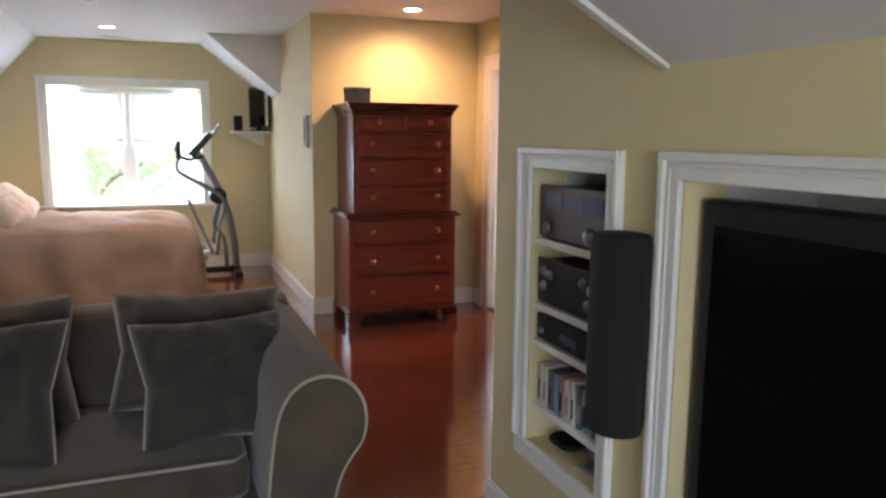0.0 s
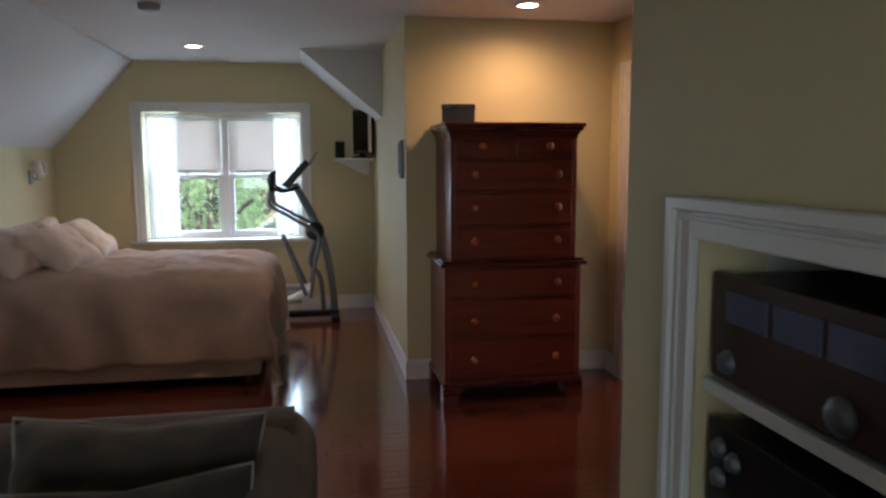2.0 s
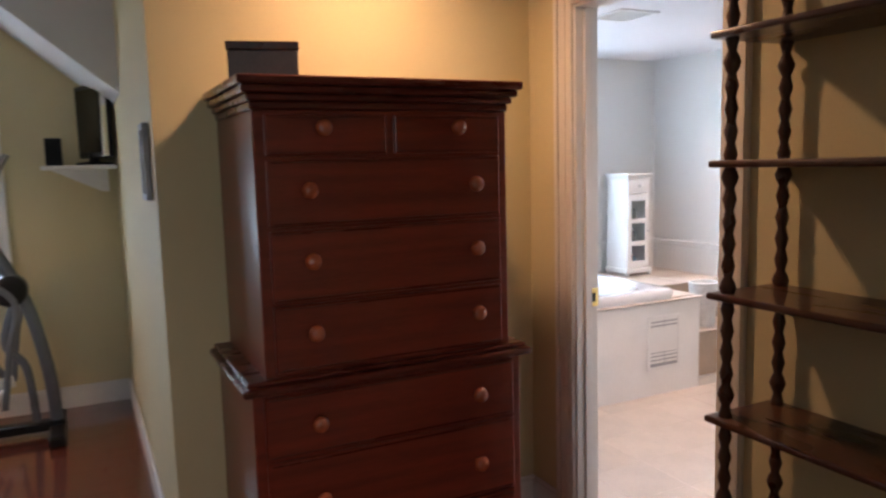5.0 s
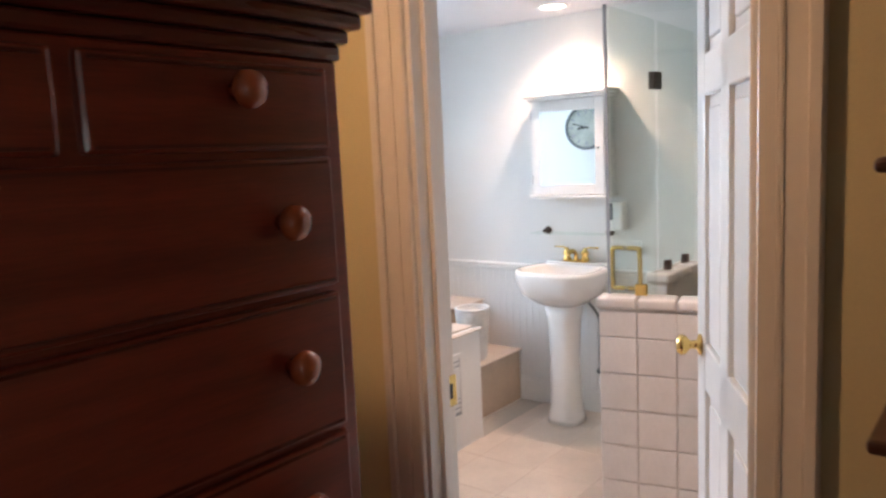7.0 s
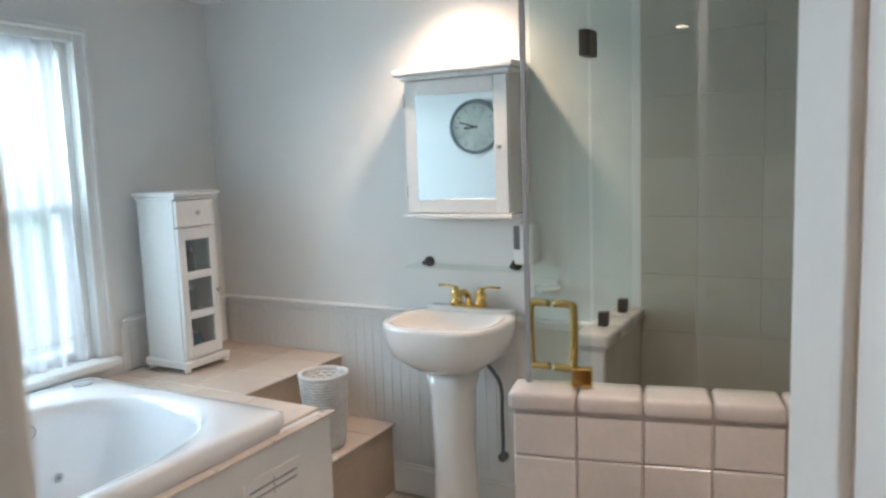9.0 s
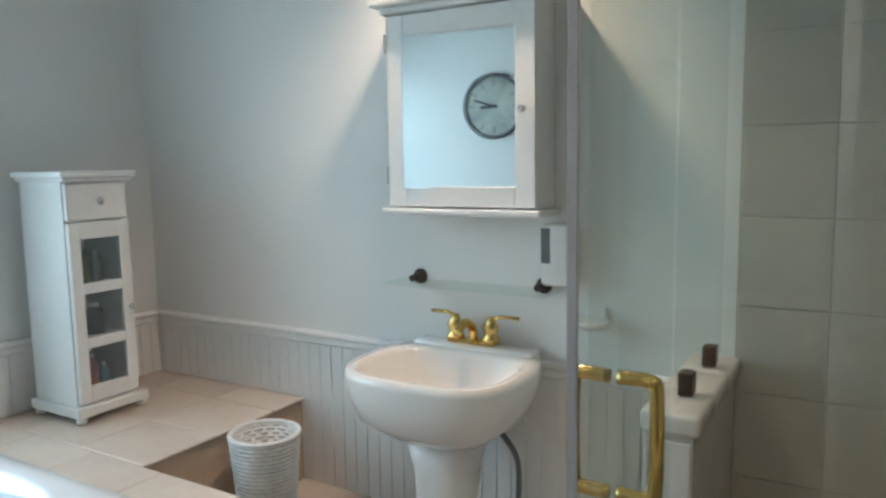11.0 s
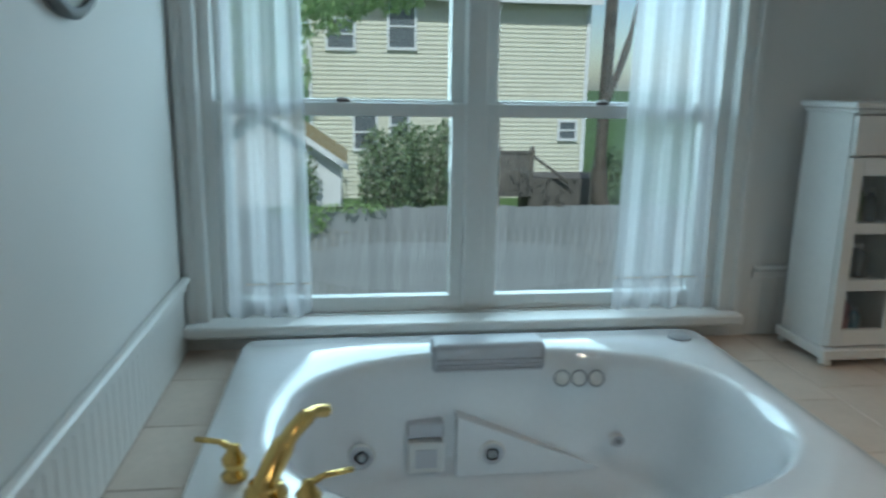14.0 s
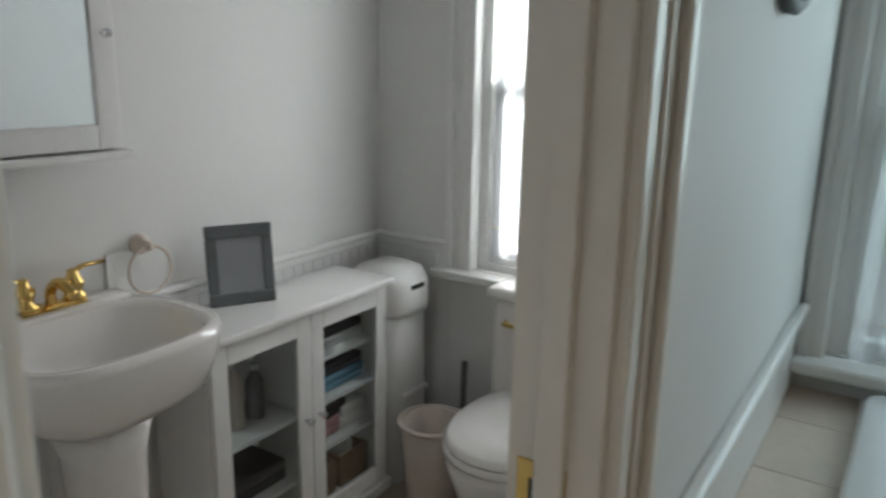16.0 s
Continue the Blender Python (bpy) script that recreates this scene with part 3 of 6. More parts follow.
DECK, STEP = 0.595, 0.31
wainscot([("x", XE, -1, 6.87, 8.15, 0.0), ("x", XE, -1, 8.15, NBATH - 0.03, DECK), ("x", XD1, 1, TN1 + 0.08, NBATH - 0.03, DECK), ("y", NBATH, -1, 5.84, XE, DECK),
          ("x", 2.66, 1, 6.91, NBATH - 0.03, 0), ("y", NBATH, -1, 2.66, PX0 - 0.10, 0), ("y", NBATH, -1, PX1 + 0.10, XD0, 0)])
skirting([(XE - 0.02, XE - 0.007, 6.87, 7.88), (2.667, 2.68, 6.91, 8.84), (2.68, XD0, 8.83, 8.843), (XD1, XD1 + 0.014, 5.15, EN0 - 0.075), (XD1, XD1 + 0.014, EN1 + 0.075, TN0 - 0.075)])
# tub platform, raised deck and step (bodies; the tiles lie on them)
structure("tub_platform", boxes([(XD1, 5.80, 7.72, 7.80, -0.01, DECK - 0.012), (XD1, 4.232, 7.80, NBATH, -0.01, DECK - 0.012), (5.615, 5.80, 7.80, NBATH, -0.01, DECK - 0.012), (4.232, 5.615, 8.757, NBATH, -0.01, DECK - 0.012),
                                 (5.80, XE, 8.15, NBATH, -0.01, DECK - 0.012)]), "trim")
structure("deck_step", box(5.80, XE, 7.88, 8.15, -0.01, STEP - 0.012), "trim")
structure("deck_riser", boxes([(5.802, XE - 0.006, 8.1455, 8.1495, STEP, DECK - 0.013), (5.802, XE - 0.022, 7.8755, 7.8795, 0.0, STEP - 0.013)]), "tan")
# shower walls
HW = 0.90
ANGLE = pose(5.385, 6.835, 0, 0, 0, 13)      # the half wall leans off the square
h = structure("shower_half_wall", boxes([(0.008, 0.095, -1.66, -0.008, -0.01, HW - 0.02)]), "grout")
h.matrix_world = ANGLE
structure("shower_low_wall", boxes([(6.0, XE, 6.79, 6.87, -0.01, HW - 0.02)]), "grout")
structure("shower_curb", box(5.49, 6.0, 6.78, 6.87, -0.01, 0.10, 0.008), "tile")
structure("shower_backing", boxes([(XE - 0.006, XE - 0.0005, 5.15, 6.79, 0, HT), (5.48, XE - 0.006, 5.1505, 5.156, 0, HT)]), "showergrout")
# ---- bedroom things ----
def downlight(x, y, z, label="round recessed ceiling downlight, switched on"):
    d = thing("ceiling_light", x, y, z, label, "ceiling light", "recessed ceiling lights")
    part("trim_ring", lathe([(0.062, -0.002), (0.078, -0.006), (0.088, -0.003), (0.090, 0.0)], 32, caps=False), "trim", d, smooth=True)
    part("lens", lathe([(0.0, -0.0015), (0.061, -0.0015), (0.062, -0.0005)], 32), "bulb", d, "glowing lamp lens")
    return d


def vent(name, x, y, z, w, d, n, label, rx=0.0, rz=0.0):
    v = thing(name, x, y, z, label, "air vent")
    v.matrix_world = pose(x, y, z, rx, 0, rz)
    part("frame", boxes([(-w / 2, w / 2, -d / 2, -d / 2 + 0.02, -0.008, 0), (-w / 2, w / 2, d / 2 - 0.02, d / 2, -0.008, 0), (-w / 2, -w / 2 + 0.02, -d / 2 + 0.02, d / 2 - 0.02, -0.008, 0), (w / 2 - 0.02, w / 2, -d / 2 + 0.02, d / 2 - 0.02, -0.008, 0)], 0.002), "whiteplastic", v)
    part("backing", box(-w / 2 + 0.02, w / 2 - 0.02, -d / 2 + 0.02, d / 2 - 0.02, -0.0015, -0.0005), "greyplastic", v)
    for i in range(n):
        y0 = -d / 2 + 0.02 + (d - 0.04) * (i + 0.2) / n
        part("slat", box(-w / 2 + 0.02, w / 2 - 0.02, y0, y0 + (d - 0.04) / n * 0.5, -0.006, -0.002), "whiteplastic", v)
    return v


# the last fitting is added, out of view, to go with the fill lamp
for x, y in ((1.0, 8.4), (3.23, 6.42), (1.2, 5.3)):
    downlight(x, y, HB)
vent("ceiling_vent", 1.05, 9.1, HB, 0.34, 0.12, 6, "white slotted air vent in the bedroom ceiling")
d = thing("smoke_detector", 0.99, 6.75, HB, "round grey-white smoke detector on the ceiling", "smoke detector")
part("body", lathe([(0.0, -0.04), (0.045, -0.04), (0.062, -0.03), (0.066, 0)], 28), "greyplastic", d, smooth=True)


def chest_on_chest():
    c = thing("chest_of_drawers", 3.13, 6.585, 0, "tall dark cherry chest on chest with round wooden knobs", "chest of drawers")
    F, B = -0.27, 0.27
    part("lower_case", box(-0.435, 0.435, F + 0.012, B, 0.115, 0.845, 0.004), "cherry", c)
    part("upper_case", box(-0.395, 0.395, F + 0.012, B, 0.88, 1.625, 0.004), "cherry", c)
    part("waist_moulding", boxes([(-0.465, 0.465, F - 0.022, B, 0.845, 0.868), (-0.45, 0.45, F - 0.008, B, 0.868, 0.884)], 0.007), "cherrydark", c)
    cor = bmesh.new()
    for k, (o, z0, z1) in enumerate(((0.006, 1.625, 1.648), (0.016, 1.648, 1.668), (0.030, 1.668, 1.690), (0.042, 1.690, 1.715))):
        cuboid(cor, -0.395 - o, 0.395 + o, F + 0.012 - o, B, z0, z1, 0.006)
    part("cornice", cor, "cherrydark", c)
    part("base_moulding", boxes([(-0.45, 0.45, F - 0.006, B, 0.095, 0.125)], 0.008), "cherrydark", c)
    for sx in (-1, 1):
        for y in (F + 0.04, B - 0.05):
            pts = [(0, 0), (0.09, 0), (0.10, 0.05), (0.14, 0.095), (0, 0.095)]
            part("foot", prism([(sx * (0.45 - p), q) for p, q in pts], "y", y - 0.045, y + 0.045), "cherrydark", c)
    rows = [(1.500, 1.612, 2, 1.575), (1.305, 1.490, 1, 1.405), (1.095, 1.295, 1, 1.208), (0.895, 1.085, 1, 1.005), (0.650, 0.832, 1, 0.742), (0.400, 0.640, 1, 0.515), (0.145, 0.390, 1, 0.275)]
    for z0, z1, count, zk in rows:
        half = 0.365 if z0 > 0.88 else 0.405
        for k in range(count):
            a, b = (-half, half) if count == 1 else ((-half, -0.012) if k == 0 else (0.012, half))
            dr = part("drawer", box(a, b, F, F + 0.03, z0, z1, 0.005), "cherry", c)
            lip = boxes([(a + 0.012, b - 0.012, F - 0.003, F + 0.001, z1 - 0.010, z1 - 0.006), (a + 0.012, b - 0.012, F - 0.003, F + 0.001, z0 + 0.006, z0 + 0.010)])
            part("bead", lip, "cherrydark", dr)
            for xk in ((-0.255, 0.265) if count == 1 else ((a + b) / 2 - (0.02 if k == 0 else -0.02),)):
                m = pose(xk, F, zk, 90)
                part("knob", lathe([(0.011, 0), (0.012, 0.012), (0.021, 0.019), (0.0245, 0.028), (0.022, 0.036), (0.012, 0.041), (0, 0.042)], 20, m=m), "knob", dr, "turned round wooden knob", smooth=True)
    return c


chest_on_chest()
b = thing("storage_box", 2.84, 6.60, 1.716, "small dark wooden box on top of the tall chest", "box", rz=-14)
part("body", box(-0.10, 0.10, -0.10, 0.10, 0, 0.092, 0.003), "greybox", b)
part("lid", box(-0.104, 0.104, -0.104, 0.104, 0.0925, 0.118, 0.004), "walnut", b)


def etagere():
    e = thing("etagere", 3.835, 5.33, 0, "tall dark walnut etagere with turned posts and open shelves", "shelf unit")
    X, Y = 0.095, 0.30
    levels = [0.11, 0.47, 0.80, 1.12, 1.45, 1.76, 2.07]
    for z in levels:
        s = part("shelf", box(-X - 0.035, X + 0.03, -Y - 0.04, Y + 0.04, z - 0.009, z + 0.009, 0.006, 2), "walnut", e)
    for sx in (-1, 1):
        for sy in (-1, 1):
            prof = [(0.0, 0.0), (0.016, 0.0), (0.022, 0.03), (0.014, 0.07)]
            z = 0.07
            while z < 2.17:
                big = 0.0175 if (round(z / 0.055) % 5) else 0.0215
                prof += [(0.0105, z), (big * 0.8, z + 0.014), (big, z + 0.0275), (big * 0.8, z + 0.041)]
                z += 0.055
            prof += [(0.012, z), (0.02, z + 0.03), (0.012, z + 0.06), (0.0, z + 0.08)]
            part("post", lathe(prof, 12, m=Matrix.Translation((sx * X, sy * Y, 0))), "walnut", e, "bobbin-turned wooden post", smooth=True)
    part("lower_case", box(-X - 0.012, X + 0.02, -Y + 0.03, Y - 0.19, 0.12, 0.46, 0.004), "walnut", e)
    for z0, z1 in ((0.135, 0.285), (0.297, 0.447)):
        d = part("drawer", box(-X - 0.024, -X - 0.0125, -Y + 0.045, Y - 0.205, z0, z1, 0.004), "walnut", e)
        for y in (-0.16, 0.0):
            part("knob", lathe([(0.005, 0), (0.006, 0.008), (0.012, 0.013), (0.008, 0.02), (0, 0.021)], 14, m=pose(-X - 0.024, y, (z0 + z1) / 2, 0, -90)), "cherrydark", d, smooth=True)
    return e


etagere()
w = thing("wall_switch", XD0 - 0.006, 5.08, 1.48, "dark switch plate on the yellow alcove wall", "switch")
part("plate", box(-0.006, 0.0055, -0.045, 0.045, -0.04, 0.04, 0.003), "greybox", w)
part("rocker", box(-0.010, -0.006, -0.015, 0.015, -0.025, 0.025, 0.002), "black", w)
p = thing("wall_picture", XW - 0.002, 7.05, 1.50, "narrow framed picture on the yellow wall", "picture")
part("frame", boxes([(-0.022, 0, -0.07, 0.07, -0.13, -0.11), (-0.022, 0, -0.07, 0.07, 0.11, 0.13), (-0.022, 0, -0.07, -0.05, -0.11, 0.11), (-0.022, 0, 0.05, 0.07, -0.11, 0.11)], 0.003), "greyplastic", p)
part("print", box(-0.010, -0.002, -0.05, 0.05, -0.11, 0.11), "linen", p)
part("motif", box(-0.0115, -0.0102, -0.025, 0.025, -0.07, 0.03), "greybox", p)


def bed():
    b = thing("bed", 0.60, 7.60, 0, "made bed with a quilted beige bedspread hanging to the floor", "bed")
    L, W = 2.02, 1.50      # along x, along y
    part("box_spring", box(-L / 2 + 0.02, L / 2 - 0.06, -W / 2 + 0.05, W / 2 - 0.05, 0.07, 0.36, 0.02), "linen", b, "pale bed skirt")
    part("mattress", box(-L / 2 + 0.02, L / 2 - 0.06, -W / 2 + 0.05, W / 2 - 0.05, 0.36, 0.70, 0.04), "linen", b)
    for x in (-L / 2 + 0.10, L / 2 - 0.14):
        for y in (-W / 2 + 0.12, W / 2 - 0.12):
            part("leg", lathe([(0.03, 0), (0.04, 0.02), (0.035, 0.12)], 14, m=Matrix.Translation((x, y, 0))), "darkwood", b, smooth=True)
    # spread: a draped sheet over top, foot and both long sides
    bm, n, k = bmesh.new(), 60, 66
    grid = []
    for i in range(n + 1):
        row = []
        for j in range(k + 1):
            s = -0.47 + (L + 0.47) * i / n          # along the bed from foot drop to head
            t = -0.47 + (W + 0.94) * j / k
            drop_x, drop_y = max(0, -s), max(0, -t) + max(0, t - W)
            px = L / 2 - max(0, s) if s > 0 else L / 2 + 0.03 + 0.05 * drop_x
            ty = min(max(t, 0), W)
            side = (-1 if t < 0 else 1 if t > W else 0)
            py = -W / 2 + ty + side * (0.02 + 0.06 * drop_y)
            drop = min(0.70, max(drop_x, drop_y) + 0.55 * min(drop_x, drop_y))
            soft = 0.06 * (math.exp(-max(s, 0) / 0.10) + math.exp(-max(0, min(t, W - t)) / 0.10)) if drop == 0 else 0.06 + 0.06 * math.exp(-min(max(s, 0), max(0, min(t, W - t))) / 0.10)
            z = 0.785 - drop - soft
            fold = 0.042 * math.sin(11 * (t if drop_x > drop_y else s) + 2.5 * noise.noise(Vector((s * 2, t * 2, 0)))) * min(1, drop / 0.15)
            if drop_x > drop_y:
                px += fold
            elif side:
                py += side * fold
            z += 0.030 * noise.noise(Vector((s * 4, t * 4, 3))) + 0.016 * noise.noise(Vector((s * 11, t * 11, 5))) + 0.005 * abs(math.sin(s * 26)) * abs(math.sin(t * 26)) * (drop == 0)
            row.append(bm.verts.new((px, py, max(0.03, z))))
        grid.append(row)
    for i in range(n):
        for j in range(k):
            bm.faces.new((grid[i][j], grid[i][j + 1], grid[i + 1][j + 1], grid[i + 1][j]))
    bmesh.ops.solidify(bm, geom=bm.faces[:], thickness=0.012)
    part("bedspread", bm, "spread", b, "quilted beige bedspread", smooth=True)
    part("headboard", boxes([(-L / 2 - 0.0, -L / 2 + 0.04, -W / 2, W / 2, 0.1, 0.95)], 0.01), "darkwood", b)
    return b


bed()
for i, (x, y, tilt, yaw) in enumerate(((0.0, 7.28, 52, 80), (0.0, 7.92, 52, 97), (0.22, 7.40, 38, 84), (0.23, 7.95, 40, 94))):
    p = thing("bed_pillow", x, y, 0.89, "plump pale pillow leaning at the head of the bed", "pillow", "pillows on the bed")
    p.matrix_world = pose(x, y, 0.89, tilt, 0, yaw)
    part("cover", cushion(0.62, 0.42, 0.20, seed=i), "linen" if i % 2 else "spread", p, smooth=True)
s = thing("wall_sconce", XK + 0.002, 8.75, 1.36, "small wall lamp with two pale shades beside the bed", "wall lamp")
part("backplate", box(0, 0.015, -0.04, 0.04, -0.06, 0.06, 0.004), "greyplastic", s)
for y in (-0.07, 0.07):
    part("arm", tube(smooth_path([(0.01, 0, 0), (0.06, y * 0.6, -0.02), (0.08, y, 0.03)]), 0.007, 8), "chrome", s, smooth=True)
    part("shade", lathe([(0.05, 0.03), (0.032, 0.14), (0.028, 0.14), (0.046, 0.03)], 20, m=Matrix.Translation((0.08, y, 0)), caps=False), "linen", s, smooth=True)


def sofa():
    s = thing("sofa", 0.83, 3.38, 0, "olive grey velvet sofa with rolled arms and cream piping", "sofa")
    R, F, B = 1.075, -0.45, 0.77          # end of the arm, front, back
    part("base", box(-1.07, R - 0.12, F + 0.22, B - 0.06, 0.06, 0.34, 0.02), "sofa", s)
    for x in (-0.98, R - 0.17):
        for y in (F + 0.14, B - 0.14):
            part("foot", lathe([(0.02, 0), (0.032, 0.03), (0.028, 0.07)], 12, m=Matrix.Translation((x, y, 0))), "darkwood", s)
    back = [(B - 0.05, 0.10), (B, 0.12), (B + 0.01, 0.60), (B + 0.0, 0.73), (B - 0.04, 0.785), (B - 0.12, 0.80), (B - 0.22, 0.77), (B - 0.30, 0.62), (B - 0.34, 0.30), (B - 0.2, 0.12)]
    back = [(p.x, p.y) for p in smooth_path([(a, b, 0) for a, b in back], 4)]
    part("backrest", prism(back, "x", -1.0, R - 0.06), "sofa", s)
    # rolled arms: the roll leans out over a narrower foot
    for sx, x0 in ((1, R), (-1, -1.09)):
        side = [(0.125, 0.08), (0.115, 0.30), (0.085, 0.46), (0.045, 0.535), (0.012, 0.58), (0.0, 0.645), (0.012, 0.71), (0.055, 0.765), (0.125, 0.787), (0.195, 0.765), (0.240, 0.71), (0.265, 0.62), (0.285, 0.45), (0.295, 0.25), (0.30, 0.08)]
        out = [(x0 - sx * p.x, p.y) for p in smooth_path([(a, b, 0) for a, b in side], 3)]
        arm = part("arm", prism(out, "y", F + 0.014, B - 0.03), "sofa", s)
        mid = x0 - sx * 0.16
        part("arm_front", prism([(mid + (p - mid) * 0.975, 0.45 + (q - 0.45) * 0.985) for p, q in out], "y", F, F + 0.014), "sofa", arm)
        part("piping", tube([(p, F + 0.004, q) for p, q in out], 0.0055, 6), "piping", arm, "cream piping")
    for k, (a, b) in enumerate(((-0.79, -0.02), (-0.01, 0.765))):
        c = part("seat_cushion", box(a, b, F + 0.21, B - 0.34, 0.34, 0.485, 0.05, 4), "sofa", s, smooth=True)
        for zz in (0.478, 0.352):
            part("piping", tube([(a + 0.012, B - 0.4, zz), (a + 0.012, F + 0.26, zz), (a + 0.05, F + 0.213, zz), (b - 0.05, F + 0.213, zz), (b - 0.012, F + 0.26, zz), (b - 0.012, B - 0.4, zz)], 0.0055, 6), "piping", c, "cream piping")
    return s


sofa()
# all one olive fabric; the front pillows carry their shade in the colour
for i, (x, y, z, tilt, yaw, w, h, mt) in enumerate(((1.475, 3.74, 0.68, 66, -7, 0.60, 0.44, "sofa"), (1.525, 3.45, 0.645, 55, 8, 0.52, 0.45, "pillowdark"), (0.78, 3.72, 0.68, 66, 4, 0.58, 0.46, "sofa"), (0.79, 3.44, 0.665, 57, -7, 0.54, 0.48, "pillowdark"), (0.10, 3.60, 0.68, 63, 4, 0.54, 0.46, "pillowdark"))):
    p = thing("throw_pillow", x, y, z, "olive throw pillow, its shade put into the colour, with cream piping on the sofa" if mt == "pillowdark" else "olive grey velvet throw pillow with cream piping on the sofa", "pillow", "throw pillows on the sofa")
    p.matrix_world = pose(x, y, z, tilt, 0, yaw)
    part("cover", cushion(w, h, 0.21, seed=i * 2.3, wrinkle=0.011), mt, p, smooth=True)
    part("piping", cushion_rim(w, h), "piping", p, "cream piping")


def elliptical():
    e = thing("elliptical_trainer", 1.87, 8.93, 0, "grey steel elliptical trainer standing by the window", "exercise machine")
    part("base_frame", boxes([(-0.30, 0.28, -0.04, 0.04, 0.03, 0.085), (0.20, 0.28, -0.27, 0.27, 0.0, 0.06), (-0.32, -0.25, -0.24, 0.24, 0.0, 0.05)], 0.012), "black", e)
    part("mast", tube(smooth_path([(0.24, 0, 0.05), (0.22, 0, 0.35), (0.15, 0, 0.72), (0.03, 0, 1.02), (-0.11, 0, 1.28)]), 0.034, 12), "steel", e, smooth=True)
    part("mast_brace", tube(smooth_path([(0.14, 0, 0.07), (0.11, 0, 0.40), (0.02, 0, 0.55), (0.09, 0, 0.80)]), 0.022, 10), "steel", e, smooth=True)
    c = part("console", prism([(-0.22, 1.27), (-0.15, 1.24), (0.04, 1.46), (0.0, 1.50)], "y", -0.13, 0.13), "black", e)
    part("display", prism([(-0.15, 1.345), (-0.145, 1.34), (-0.03, 1.468), (-0.035, 1.473)], "y", -0.08, 0.08), "screen", c)
    part("book_rest", prism([(0.02, 1.46), (0.05, 1.45), (0.12, 1.57), (0.10, 1.58)], "y", -0.10, 0.10), "greyplastic", c)
    for sy in (-1, 1):
        part("fixed_handle", tube(smooth_path([(-0.06, sy * 0.05, 1.25), (-0.22, sy * 0.20, 1.22), (-0.32, sy * 0.24, 1.30), (-0.28, sy * 0.23, 1.40)]), 0.015, 10), "black", e, smooth=True)
        sw = part("swing_arm", tube(smooth_path([(-0.30, sy * 0.27, 1.24), (-0.31, sy * 0.28, 1.10), (-0.12, sy * 0.28, 0.98), (0.10, sy * 0.28, 0.82), (0.06, sy * 0.29, 0.55), (0.02, sy * 0.30, 0.26)]), 0.017, 10), "steel", e, smooth=True)
        part("grip", tube([(-0.30, sy * 0.27, 1.38), (-0.30, sy * 0.27, 1.22)], 0.021, 10), "black", sw)
        r = part("pedal_rail", tube([(-0.42, sy * 0.16, 0.16 + 0.05 * sy), (0.03, sy * 0.22, 0.30 - 0.02 * sy)], 0.034, 12), "whiteplastic", e)
        part("pedal", box(-0.40, -0.06, sy * 0.18 - 0.07, sy * 0.18 + 0.07, 0.235 + 0.03 * sy, 0.275 + 0.03 * sy, 0.014), "greyplastic", r)
        part("link", tube([(-0.02, sy * 0.29, 0.28), (-0.22, sy * 0.05, 0.80), ], 0.018, 10), "steel", e)
    part("hub", lathe([(0, -0.09), (0.06, -0.09), (0.085, -0.06), (0.085, 0.06), (0.06, 0.09), (0, 0.09)], 24, m=pose(0.07, 0, 0.84, 90)), "black", e, smooth=True)
    part("flywheel_cover", lathe([(0, -0.05), (0.09, -0.05), (0.11, -0.03), (0.11, 0.03), (0.09, 0.05), (0, 0.05)], 28, m=pose(-0.34, 0, 0.17, 90)), "black", e, smooth=True)
    return e


elliptical()
# corner shelf with television and speaker
s = thing("corner_shelf", 2.33, 9.22, 1.50, "small white painted corner shelf under the wall television", "shelf")
part("board", box(-0.20, 0.20, -0.17, 0.165, -0.012, 0.012, 0.004), "trim", s)
part("bracket", prism([(-0.16, -0.012), (0.16, -0.012), (0.16, -0.15), (0.12, -0.15)], "y", 0.14, 0.162), "trim", s)
t = thing("television", 2.415, 9.19, 1.513, "black flat television standing on the corner shelf", "television", rz=-72)
part("cabinet", box(-0.20, 0.20, -0.02, 0.045, 0.04, 0.47, 0.008), "black", t)
part("screen", box(-0.18, 0.18, -0.022, -0.0205, 0.07, 0.44), "screen", t)
for x in (-0.2035, 0.1985):
    part("side_trim", box(x, x + 0.005, -0.018, 0.012, 0.05, 0.46, 0.001), "chrome", t, "silver side strip")
part("stand", lathe([(0.10, 0), (0.10, 0.012), (0.03, 0.02), (0.025, 0.08)], 20), "black", t, smooth=True)
s = thing("small_speaker", 2.20, 9.24, 1.513, "small black speaker on the corner shelf", "speaker")
part("cabinet", box(-0.045, 0.045, -0.05, 0.05, 0, 0.16, 0.006), "black", s)
part("grille", box(-0.038, 0.038, -0.053, -0.0502, 0.01, 0.15, 0.0), "blackcloth", s)

# media wall: television, shelves, equipment
t = thing("television", 2.60, 1.705, 0.41, "large black flat television set into the media wall", "television")
part("cabinet", box(-0.03, 0.05, -0.632, 0.632, 0.012, 0.915, 0.014, 3), "black", t)
part("screen", box(-0.0325, -0.0305, -0.585, 0.585, 0.085, 0.855), "screen", t)
part("stand", box(-0.02, 0.09, -0.22, 0.22, 0.0, 0.02, 0.004), "black", t)
SH = [0.545, 0.77, 0.90, 1.12]
for z in SH:
    s = tagged(part("niche_shelf", box(2.546, 3.06, AV[0] + 0.001, AV[1] - 0.001, z - 0.012, z + 0.012, 0.003), "trim"), "white painted shelf in the equipment niche", "shelf", "niche shelves")


